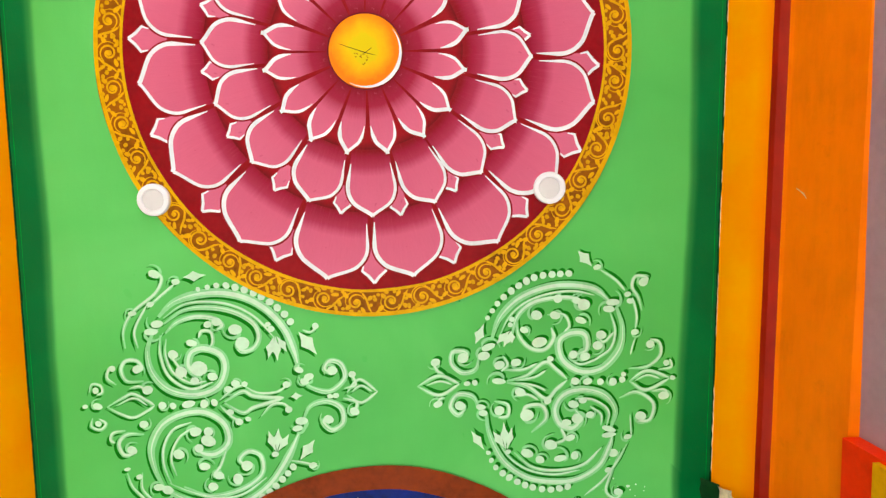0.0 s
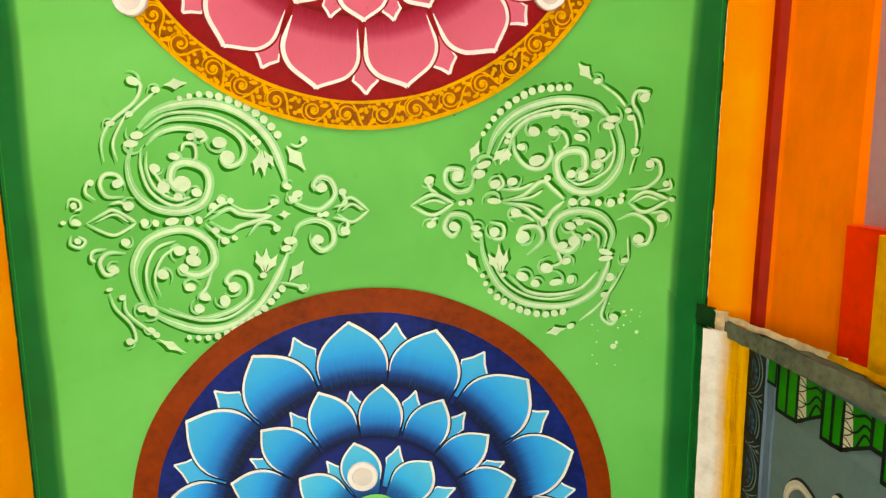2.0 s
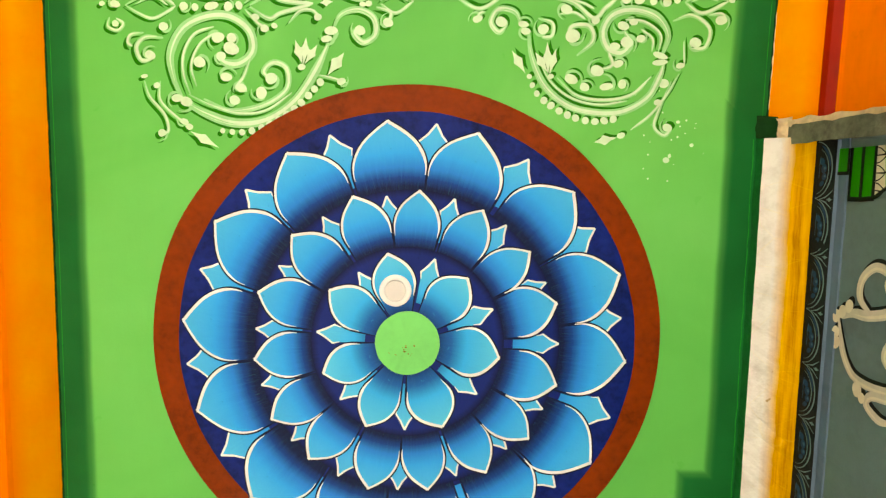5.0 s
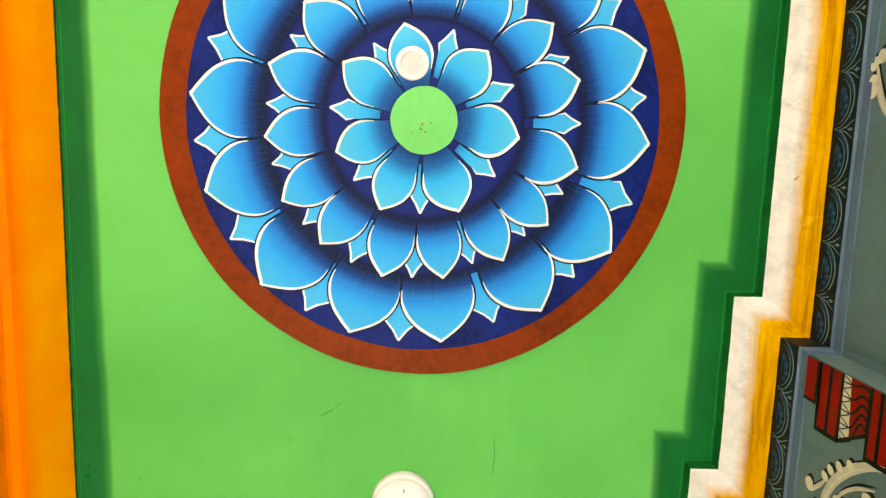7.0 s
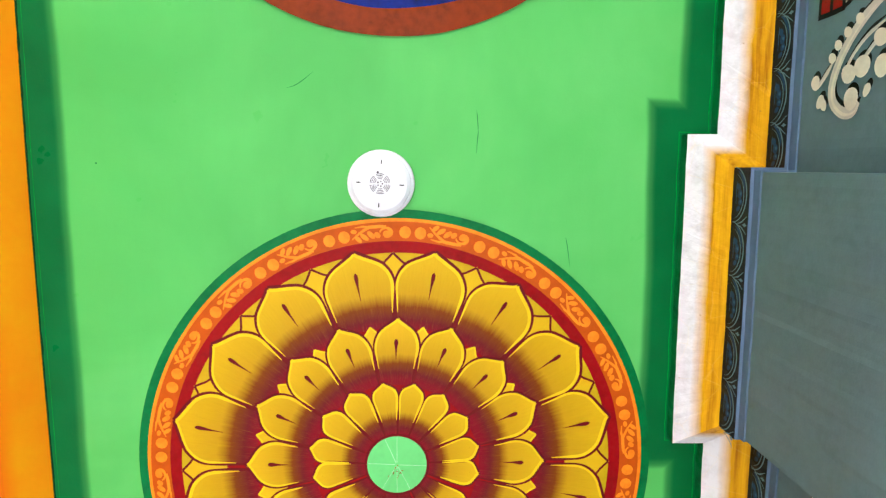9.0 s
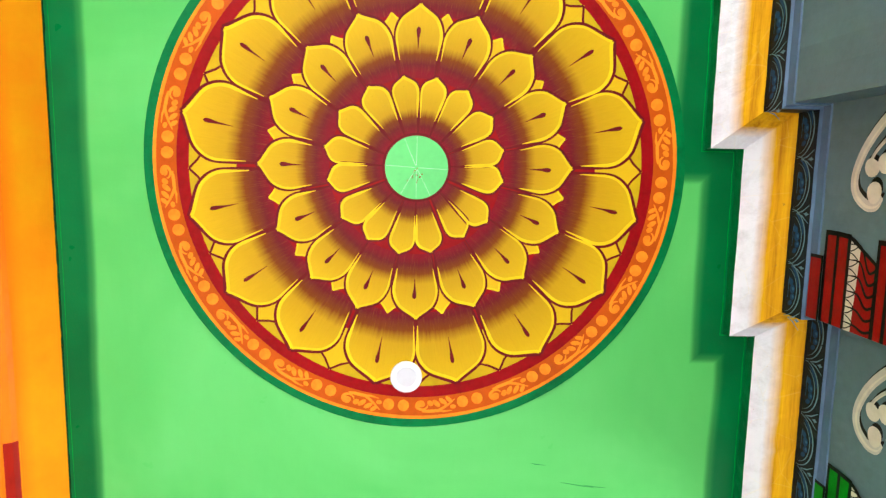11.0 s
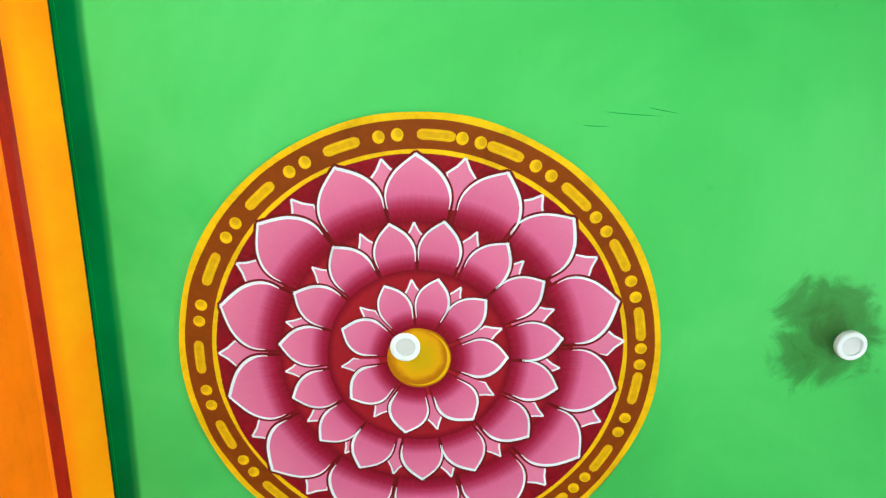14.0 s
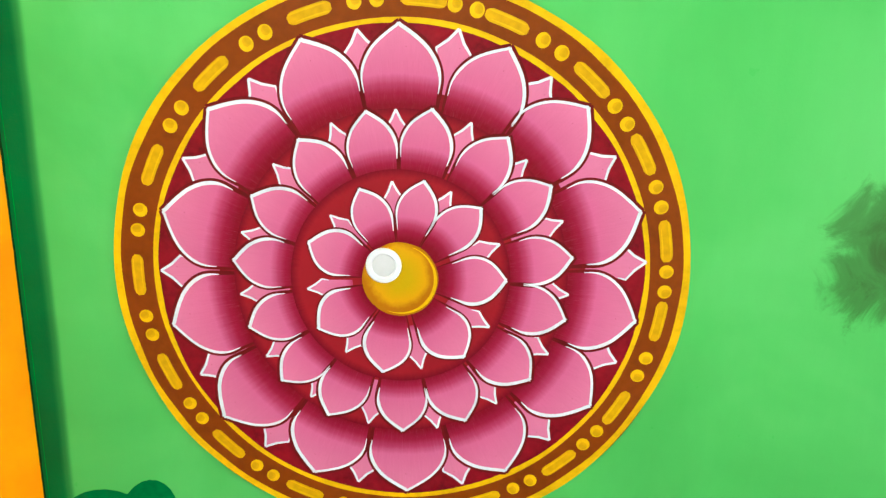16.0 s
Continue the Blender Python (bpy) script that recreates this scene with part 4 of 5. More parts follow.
def kite(x0, y0, x1, y1, half):
    """A four-pointed dab from one end to the other."""
    a, b = Vector((x0, y0)), Vector((x1, y1))
    d = (b - a)
    n = Vector((-d.y, d.x)).normalized() * half
    mid = a + d * 0.45
    pts = [a, a + d * 0.28 + n * 0.45, mid + n, a + d * 0.70 + n * 0.40, b, a + d * 0.70 - n * 0.40, mid - n, a + d * 0.28 - n * 0.45]
    return [(p.x, p.y, 0) for p in pts], [tuple(range(8))]


def curve_through(pts, n=8):
    """Points of a smooth line through the given ones."""
    p = [Vector(q) for q in pts]
    p = [2 * p[0] - p[1]] + p + [2 * p[-1] - p[-2]]
    out = []
    for i in range(1, len(p) - 2):
        for k in range(n):
            t = k / n
            out.append(0.5 * (2 * p[i] + (p[i + 1] - p[i - 1]) * t + (2 * p[i - 1] - 5 * p[i] + 4 * p[i + 1] - p[i + 2]) * t * t
                              + (3 * p[i] - p[i - 1] - 3 * p[i + 1] + p[i + 2]) * t ** 3))
    return [(q.x, q.y) for q in out + [p[-2]]]


def ornament_west(brush, dab, leaf_dab, beads):
    """The larger ornament: two scrolling halves on either side of a beaded middle line."""
    # upper scroll and its curls
    brush(28, (-220, 252), (-174, 295), (-108, 317), (-32, 322), (43, 305), (106, 266), (154, 209), (180, 143), (194, 80))
    brush(10, (-205, 249), (-142, 288), (-66, 295), (9, 280), (72, 242), (123, 182))
    brush(16, (-205, 231), (-143, 271), (-66, 278), (8, 262), (62, 228), (78, 188), (62, 152), (26, 142), (11, 166), (29, 182))
    brush(27, (-238, 208), (-258, 148), (-246, 80), (-198, 28), (-123, 11), (-55, 32), (-28, 88), (-40, 134), (-89, 154), (-128, 140), (-138, 102), (-114, 72), (-86, 89))
    brush(11, (-217, 197), (-220, 135), (-197, 68), (-134, 28), (-66, 49))
    brush(10, (-200, 186), (-205, 135), (-183, 78), (-132, 46), (-86, 52))
    brush(16, (-202, 202), (-166, 235), (-112, 251), (-57, 245), (-31, 223), (-48, 209))
    brush(11, (-83, 145), (-62, 168), (-65, 202), (-92, 206), (-103, 185))
    brush(9, (-194, 135), (-175, 111), (-145, 62))
    dab(-226, 231, 19, 11); dab(-245, 208, 21, 11); dab(-75, 226, 13, 11)
    dab(-48, 234, 17, 13); dab(-126, 171, 17, 10); dab(-183, 137, 15, 13)
    dab(-162, 82, 17, 17); dab(-108, 92, 25, 23); dab(-68, 66, 15, 13)
    dab(-122, 54, 15, 11); dab(6, 209, 21, 17); dab(26, 166, 23, 21)
    dab(115, 208, 11, 10); dab(105, 222, 9, 8)
    leaf_dab(15, (103, 118), (122, 186))
    leaf_dab(14, (131, 109), (126, 188))
    leaf_dab(13, (160, 137), (131, 186))
    beads((-97, 334), (-32, 345), (22, 335), (75, 315), (118, 288), (160, 249), (186, 209))
    leaf_dab(22, (197, 198), (251, 125))
    brush(9, (209, 203), (231, 195), (252, 206))
    dab(248, 214, 11, 10); dab(-163, 358, 13, 10); dab(-242, 291, 11, 8)
    dab(-297, 265, 13, 8); dab(-226, 383, 17, 13)
    leaf_dab(16, (-140, 371), (-71, 377))
    brush(10, (-251, 280), (-206, 318), (-166, 351))
    brush(12, (-323, 158), (-325, 214), (-294, 269), (-226, 323), (-203, 368), (-223, 389), (-240, 378))
    brush(10, (-285, 158), (-292, 214), (-251, 291))
    brush(14, (-274, 57), (-323, 58), (-340, 92), (-325, 120), (-292, 120), (-277, 97), (-294, 86))
    dab(-292, 94, 15, 13); dab(-366, 98, 10, 10); dab(-265, 29, 17, 13)
    brush(11, (-357, 48), (-383, 69), (-375, 98), (-358, 102))
    brush(10, (-318, 35), (-286, 40), (-265, 23))
    brush(10, (-440, 26), (-428, 51), (-403, 46), (-400, 25), (-418, 17))
    dab(-420, 32, 10, 10)
    brush(18, (198, 52), (231, 23), (286, 11), (332, 51), (322, 95), (289, 105), (271, 80), (294, 62))
    dab(294, 75, 15, 14); dab(194, 80, 13, 10); dab(222, 57, 17, 11)
    dab(209, 43, 13, 10)
    # lower scroll
    brush(25, (-237, -280), (-172, -317), (-83, -345), (8, -335), (88, -283), (146, -202), (189, -115))
    brush(9, (-214, -266), (-149, -297), (-71, -318), (8, -308), (83, -257))
    brush(25, (-232, -277), (-257, -218), (-263, -149), (-226, -80), (-158, -46), (-92, -45), (-38, -83), (-29, -140), (-65, -175), (-109, -174), (-131, -151))
    brush(10, (-209, -266), (-228, -208), (-225, -149), (-194, -97), (-138, -75))
    brush(9, (-191, -243), (-205, -185), (-180, -126), (-134, -92))
    brush(16, (-171, -278), (-94, -309), (-3, -294), (66, -248), (69, -189), (31, -171), (2, -198), (28, -223))
    brush(11, (-29, -140), (-55, -211), (-78, -245), (-46, -255))
    dab(-128, -105, 19, 14); dab(-89, -105, 14, 13); dab(-91, -134, 23, 17)
    dab(-120, -157, 15, 13); dab(-182, -174, 19, 15); dab(-106, -215, 19, 13)
    dab(23, -217, 19, 17); dab(-6, -258, 17, 17); dab(-83, -280, 17, 13)
    dab(-248, -277, 17, 11); dab(-222, -286, 19, 13); dab(-62, -245, 15, 13)
    dab(111, -183, 11, 9)
    leaf_dab(14, (94, -108), (114, -175))
    leaf_dab(14, (125, -100), (117, -175))
    leaf_dab(13, (157, -120), (120, -175))
    leaf_dab(18, (234, -140), (186, -205))
    brush(9, (158, -205), (203, -214), (242, -226))
    dab(225, -222, 13, 10); dab(195, -80, 19, 12); dab(182, -103, 17, 10)
    beads((-118, -368), (-62, -371), (-5, -358), (52, -329), (98, -295), (145, -248), (174, -214))
    brush(18, (202, -74), (225, -34), (275, -20), (318, -42), (323, -88), (289, -111), (262, -86), (278, -69))
    dab(278, -77, 16, 14); dab(-282, -77, 15, 13); dab(-322, -157, 16, 14)
    dab(-294, -377, 13, 11); dab(-229, -343, 13, 9); dab(-214, -358, 11, 9)
    dab(-340, -217, 11, 6); dab(-305, -242, 11, 8); dab(-418, -71, 11, 10)
    brush(14, (-283, -108), (-334, -108), (-360, -135), (-348, -171), (-318, -171))
    brush(11, (-338, -95), (-374, -102), (-383, -123), (-371, -134))
    brush(10, (-434, -54), (-438, -80), (-412, -91), (-395, -72), (-415, -57))
    brush(11, (-340, -229), (-326, -275), (-285, -325), (-275, -371), (-298, -383))
    brush(10, (-295, -229), (-294, -288), (-229, -349), (-208, -366))
    leaf_dab(14, (-211, -371), (-129, -417))
    # middle line
    dab(-454, -17, 9, 7); dab(-417, -17, 14, 11); dab(-223, -20, 13, 12)
    dab(-191, -22, 11, 11); dab(-145, -18, 23, 12); dab(-97, -18, 13, 15)
    dab(-66, -15, 11, 13)
    brush(11, (-388, -20), (-337, 8), (-308, 18), (-266, -5), (-246, -20))
    brush(11, (-388, -20), (-351, -42), (-311, -55), (-268, -35), (-246, -20))
    brush(8, (-360, -17), (-308, 5), (-268, -18))
    brush(10, (-49, -8), (-6, 26), (22, 37))
    brush(14, (-35, -14), (20, 17), (54, 2), (109, -5), (145, -5))
    brush(10, (22, 37), (65, 12), (120, 12), (154, 29))
    brush(10, (-49, -25), (-15, -60), (6, -74))
    brush(14, (-35, -18), (18, -49), (52, -34), (108, -18), (145, -6))
    brush(10, (74, -62), (108, -28), (142, -25), (163, -42))
    dab(154, 35, 13, 11); dab(0, 43, 13, 11); dab(28, 40, 9, 9)
    dab(-23, 26, 13, 10); dab(6, -77, 13, 11); dab(-20, -46, 12, 10)
    dab(158, -43, 12, 10); dab(34, -69, 9, 8); dab(286, -5, 10, 7)
    dab(303, -3, 10, 8)
    leaf_dab(12, (165, -3), (202, 0))
    brush(11, (337, 5), (377, 45), (431, 6))
    brush(11, (337, -3), (380, -28), (431, 6))
    brush(8, (351, 6), (382, 25), (415, 6))
    dab(354, 62, 12, 11); dab(358, -54, 15, 13)
    brush(12, (329, 18), (363, 28), (352, 62))
    brush(12, (325, -12), (366, -25), (362, -54))


def ornament_east(brush, dab, leaf_dab, beads):
    """The smaller ornament, tighter and with round beads."""
    # upper scroll and its curls
    brush(25, (-189, 158), (-162, 226), (-106, 282), (-29, 314), (48, 322), (126, 308), (175, 268))
    brush(9, (-166, 165), (-134, 226), (-85, 269), (-18, 294), (60, 302), (128, 288))
    brush(25, (195, 251), (214, 188), (205, 120), (155, 63), (88, 52), (31, 88), (18, 145), (52, 172), (97, 168), (103, 122), (75, 105))
    brush(10, (174, 240), (192, 177), (177, 120), (122, 82))
    brush(9, (54, 88), (88, 74), (143, 92))
    brush(15, (-128, 163), (-106, 231), (-51, 272), (38, 283), (100, 268))
    brush(15, (-111, 214), (-105, 169), (-71, 129), (-26, 123), (2, 157), (-5, 191))
    brush(11, (-17, 231), (34, 229), (51, 195), (35, 174))
    brush(10, (142, 155), (158, 142), (189, 172))
    dab(-43, 146, 23, 17); dab(6, 229, 17, 13); dab(148, 165, 17, 13)
    dab(-51, 231, 19, 15); dab(94, 260, 21, 17); dab(85, 212, 19, 11)
    dab(137, 132, 17, 13); dab(98, 98, 17, 13); dab(62, 105, 15, 13)
    dab(-89, 186, 13, 10); dab(15, 280, 15, 13); dab(72, 274, 13, 11)
    dab(183, 265, 21, 10); dab(171, 245, 19, 11); dab(-126, 220, 9, 9)
    dab(-131, 203, 8, 8)
    beads((-200, 226), (-162, 277), (-108, 320), (-52, 348), (3, 355), (65, 357))
    leaf_dab(18, (77, 426), (120, 377))
    brush(10, (142, 368), (192, 334), (222, 300))
    dab(135, 374, 13, 9); dab(229, 289, 11, 8); dab(237, 268, 12, 9)
    dab(277, 325, 15, 14); dab(252, 171, 13, 10)
    brush(12, (274, 238), (262, 278), (243, 312), (254, 343), (288, 338), (283, 317))
    brush(9, (254, 177), (258, 222), (245, 278))
    brush(6, (255, 154), (246, 126), (240, 100))
    brush(13, (235, 57), (292, 62), (331, 95), (329, 135), (300, 148))
    dab(300, 132, 13, 12); dab(351, 72, 10, 10)
    brush(10, (326, 51), (366, 58), (362, 85))
    leaf_dab(14, (-174, 145), (-132, 185))
    leaf_dab(13, (-152, 134), (-129, 183))
    leaf_dab(12, (-125, 145), (-129, 185))
    leaf_dab(16, (-238, 146), (-211, 208))
    brush(16, (-228, 108), (-238, 68), (-278, 57), (-311, 86), (-306, 123), (-266, 120), (-266, 97))
    dab(-278, 103, 17, 17); dab(-362, 92, 15, 12); dab(-200, 135, 21, 11)
    dab(-214, 108, 19, 13)
    brush(11, (-334, 52), (-357, 65), (-368, 92))
    # lower scroll
    brush(23, (-209, -71), (-198, -140), (-158, -223), (-89, -278), (-8, -297), (72, -292), (142, -252), (174, -192), (185, -155))
    brush(9, (-182, -140), (-140, -212), (-77, -258), (3, -275), (83, -263))
    brush(25, (178, -134), (194, -75), (158, -23), (89, -5), (32, -22), (6, -68), (23, -114), (63, -126), (86, -97), (68, -68))
    brush(10, (166, -128), (171, -75), (125, -40), (68, -34))
    brush(9, (149, -122), (148, -86), (114, -60))
    brush(12, (-123, -200), (-66, -249), (15, -262), (95, -245), (151, -192))
    brush(15, (-68, -137), (-23, -95), (-34, -55), (-80, -54), (-97, -77))
    brush(13, (-182, -35), (-142, -48), (-142, -83), (-171, -88))
    brush(11, (-5, -178), (35, -162), (23, -126))
    dab(-83, -82, 21, 19); dab(-168, -65, 17, 14); dab(-9, -178, 19, 16)
    dab(-83, -203, 19, 14); dab(-43, -225, 15, 13); dab(20, -223, 21, 11)
    dab(66, -215, 13, 13); dab(52, -158, 15, 10); dab(62, -51, 17, 13)
    dab(91, -40, 13, 10); dab(114, -86, 13, 11); dab(74, -97, 19, 17)
    dab(40, -109, 15, 11); dab(172, -132, 23, 9); dab(172, -152, 23, 9)
    dab(232, -160, 13, 8); dab(-142, -197, 9, 8)
    leaf_dab(14, (-255, -126), (-215, -189))
    leaf_dab(14, (-188, -129), (-151, -185))
    leaf_dab(13, (-154, -100), (-149, -191))
    leaf_dab(12, (-128, -118), (-145, -191))
    beads((-203, -198), (-180, -246), (-123, -289), (-65, -314), (-8, -323), (45, -315))
    brush(13, (205, -35), (260, -18), (312, -54), (303, -106), (263, -112))
    dab(272, -94, 17, 14); dab(171, -265, 11, 8); dab(69, -362, 12, 9)
    dab(203, -337, 14, 12)
    brush(6, (240, -88), (245, -158))
    brush(10, (231, -182), (198, -242), (154, -300), (97, -346))
    leaf_dab(15, (-9, -383), (57, -368))
    brush(11, (209, -205), (177, -288), (166, -335), (195, -360), (218, -343))
    brush(16, (-228, -58), (-249, -18), (-295, -11), (-317, -46), (-295, -75), (-272, -58))
    dab(-289, -46, 16, 14); dab(-357, -40, 15, 11); dab(-225, -52, 15, 9)
    dab(-218, -71, 15, 10)
    brush(10, (-334, -20), (-351, -25), (-357, -40))
    # middle line
    brush(12, (237, 17), (292, 48), (362, 25))
    brush(12, (237, 17), (289, -12), (362, 22))
    brush(8, (254, 18), (292, 34), (332, 23))
    dab(218, 40, 8, 8); dab(214, 23, 11, 10); dab(185, 17, 13, 12)
    dab(146, 18, 11, 10); dab(106, 20, 15, 10); dab(68, 22, 15, 12)
    dab(371, 25, 9, 7); dab(343, -31, 17, 13)
    brush(10, (306, -17), (346, -14), (358, -34))
    brush(14, (-143, 28), (-82, 43), (-26, 83), (9, 60), (43, 28))
    brush(14, (-143, 23), (-80, 9), (-23, -32), (9, -3), (43, 25))
    brush(9, (-115, 28), (-58, 37), (-23, 57))
    brush(9, (-115, 22), (-58, 11), (-22, -6))
    dab(-169, 28, 21, 10); dab(-115, 85, 17, 13); dab(-166, 78, 17, 14)
    dab(-9, 94, 11, 10); dab(-103, -8, 17, 13); dab(-18, -38, 13, 10)
    brush(10, (-149, 62), (-92, 62), (-48, 80))
    brush(10, (-155, 108), (-140, 78), (-160, 58))
    brush(10, (-126, -23), (-80, -17), (-46, -35))
    brush(13, (-418, 18), (-351, 49), (-289, 23))
    brush(13, (-418, 18), (-351, -11), (-289, 22))
    brush(8, (-391, 20), (-349, 32), (-312, 22))
    dab(-266, 23, 10, 8); dab(-242, 25, 9, 9)


def scroll_ornament(x, y, drawing, seed, shade, label):
    """Paints one ornament: pale strokes with a lighter core over a dark green shade that is set off to one side."""
    ob = thing("scroll_ornament", label, "ceiling ornament", "scroll ornaments between the medallions", m=Matrix.Translation((x, y, CEIL - 0.0007)))
    rnd = random.Random(seed)
    level = [0.0]

    def lay(name, verts, faces, material, parent, z, du=0.0, dv=0.0):
        return part(name, [(UNIT * (vx + du), -UNIT * (vy + dv), z) for vx, vy, _ in verts], faces, material, parent)

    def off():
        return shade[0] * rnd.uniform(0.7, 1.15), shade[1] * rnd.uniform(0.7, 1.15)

    def brush(w, *points):
        level[0] += 0.000006
        pts = curve_through(points, 9)
        n = len(pts)
        w = w * rnd.uniform(0.92, 1.06)
        st = lay("stroke", *ribbon(pts, taper(n, w, 0.22, 0.14, 0.35)), M_SCROLL_M, ob, -0.0001 - level[0] * 0.5)
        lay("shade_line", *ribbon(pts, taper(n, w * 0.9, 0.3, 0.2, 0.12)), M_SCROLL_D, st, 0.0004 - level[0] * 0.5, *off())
        nx, ny = rnd.uniform(-1.5, 1.5), rnd.uniform(0.5, 2.0)
        cut = pts[n // 12:]
        lay("light_line", *ribbon([(px + nx, py + ny) for px, py in cut], taper(len(cut), w * (0.36 if w > 16 else 0.55), 0.35, 0.12, 0.1)), M_SCROLL, st, -0.0003 - level[0] * 0.5)
        if w > 16:
            cut = pts[n // 6:-n // 10]
            side = [(px - ny * 2.4, py - 4.5) for px, py in cut]
            lay("light_line", *ribbon(side, taper(len(side), w * 0.16, 0.4, 0.3, 0.1)), M_SCROLL, st, -0.00032 - level[0] * 0.5)

    def shape(name, v, f):
        level[0] += 0.000006
        st = lay(name, v, f, M_SCROLL, ob, -0.0005 - level[0] * 0.5)
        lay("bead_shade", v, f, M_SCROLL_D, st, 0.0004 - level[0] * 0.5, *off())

    def dab(px, py, rx, ry):
        if rx > 12 and rx < 22:      # a comma-shaped tail round the dab
            a = rnd.uniform(0, 360)
            tail = spiral(px, py, rx * 1.75, rx * 0.8, a, a + rnd.uniform(130, 200) * rnd.choice((-1, 1)), 14)
            level[0] += 0.000006
            st = lay("tail", *ribbon(tail, taper(15, rx * 0.48, 0.5, 0.2, 0.15)), M_SCROLL_M, ob, -0.0002 - level[0] * 0.5)
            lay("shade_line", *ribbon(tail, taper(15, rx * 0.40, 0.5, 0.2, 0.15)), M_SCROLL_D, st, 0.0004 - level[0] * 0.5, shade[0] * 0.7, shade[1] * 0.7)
        shape("bead", *blob(px, py, rx * rnd.uniform(0.9, 1.05), ry * rnd.uniform(0.9, 1.05), rnd.uniform(-0.4, 0.4), 16, bulge=0.08))

    def leaf_dab(half, a, b):
        shape("leaf", *kite(*a, *b, half))

    def beads(*points):
        pts = curve_through(points, 12)
        gone, last, k = 1e9, pts[0], 0
        for p in pts:
            gone += math.hypot(p[0] - last[0], p[1] - last[1])
            last = p
            if gone > 25:
                gone, k = 0.0, k + 1
                size = min(11.5, 6.5 + k)
                shape("bead", *blob(p[0], p[1], size * rnd.uniform(0.9, 1.08), size * rnd.uniform(0.88, 1.0), rnd.uniform(0, 3), 12))

    drawing(brush, dab, leaf_dab, beads)
    return ob


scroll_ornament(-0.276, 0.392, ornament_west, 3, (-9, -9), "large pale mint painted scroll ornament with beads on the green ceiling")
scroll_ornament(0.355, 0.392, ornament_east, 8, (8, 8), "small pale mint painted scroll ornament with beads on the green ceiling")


# ---------------------------------------------------------------- the shrine wall: frieze, capitals, scrolls
WALLS = [(0.66, 0.64, 1.351 + 0.07), (0.605, 1.351 + 0.07, 1.704 + 0.07), (0.548, 1.704 + 0.07, 2.311 - 0.07), (0.611, 2.311 - 0.07, 2.669 - 0.07), (0.66, 2.669 - 0.07, 3.057 - 0.07)]


def on_wall(x, y, z=0.0, flip=1):
    """Pose on a wall that faces the corridor: drawing's x runs along the wall, its y upwards."""
    return Matrix(((0, 0, 1, x), (flip, 0, 0, y), (0, 1, 0, z), (0, 0, 0, 1)))


sc_w = 0.104
scallop = [mesh_of("scallop", *joined(
    ribbon(spiral(0, 0.026, 0.050, 0.050, 183, 357, 26, 1.0, 0.93), taper(27, 0.0034, 0.35, 0.35, 0.25)),
    ribbon(spiral(0.002, 0.026, 0.041, 0.041, 196, 352, 22, 1.0, 0.90), taper(23, 0.0020, 0.3, 0.3, 0.2)),
    kite(0.0520, -0.0265, 0.0520, -0.010, 0.0038), ribbon([(0.0520, 0.010), (0.0475, -0.008), (0.036, -0.0262)], [0.001, 0.0026, 0.001]),
    ribbon([(0.0520, 0.010), (0.0565, -0.008), (0.068, -0.0262)], [0.001, 0.0026, 0.001])), M_FRIEZE_L),
    mesh_of("scallop_petal", *joined(ribbon(spiral(0, 0.026, 0.0455, 0.0455, 200, 262, 14, 1.0, 0.92), taper(15, 0.0065, 0.4, 0.4, 0.2)), blob(-0.002, 0.002, 0.0085, 0.0075, 0.3),
                                     blob(0.012, 0.000, 0.0060, 0.0070, -0.3), blob(-0.015, 0.008, 0.0060, 0.0080, 0.5), blob(0.024, 0.006, 0.0045, 0.0070, -0.5)), M_FRIEZE_B),
    mesh_of("scallop_glint", *joined(blob(-0.003, -0.001, 0.0030, 0.0035, 0.2, 10), blob(0.011, -0.002, 0.0022, 0.0032, 0.2, 10), ribbon([(-0.024, 0.012), (-0.010, 0.014), (0.0, 0.013), (0.016, 0.014)], [0.001, 0.0016, 0.0014, 0.001])), M_GLINT)]
for x, ya, yb in WALLS:
    a, b = ya - (0.0 if ya < 0.7 else 0.008), yb + 0.008
    n = max(1, round((b - a) / sc_w))
    for i in range(n):
        y = a + (b - a) * (i + 0.5) / n
        m = on_wall(x + 0.0620 - 0.0008, y, 2.529)
        for k, me in enumerate(scallop):
            mm = m @ Matrix.Translation((0, 0, -0.0004 * k)) @ Matrix.Diagonal((0.98, 1.0, 1, 1))
            put(me.name.split(".")[0], me, cornice, mm)


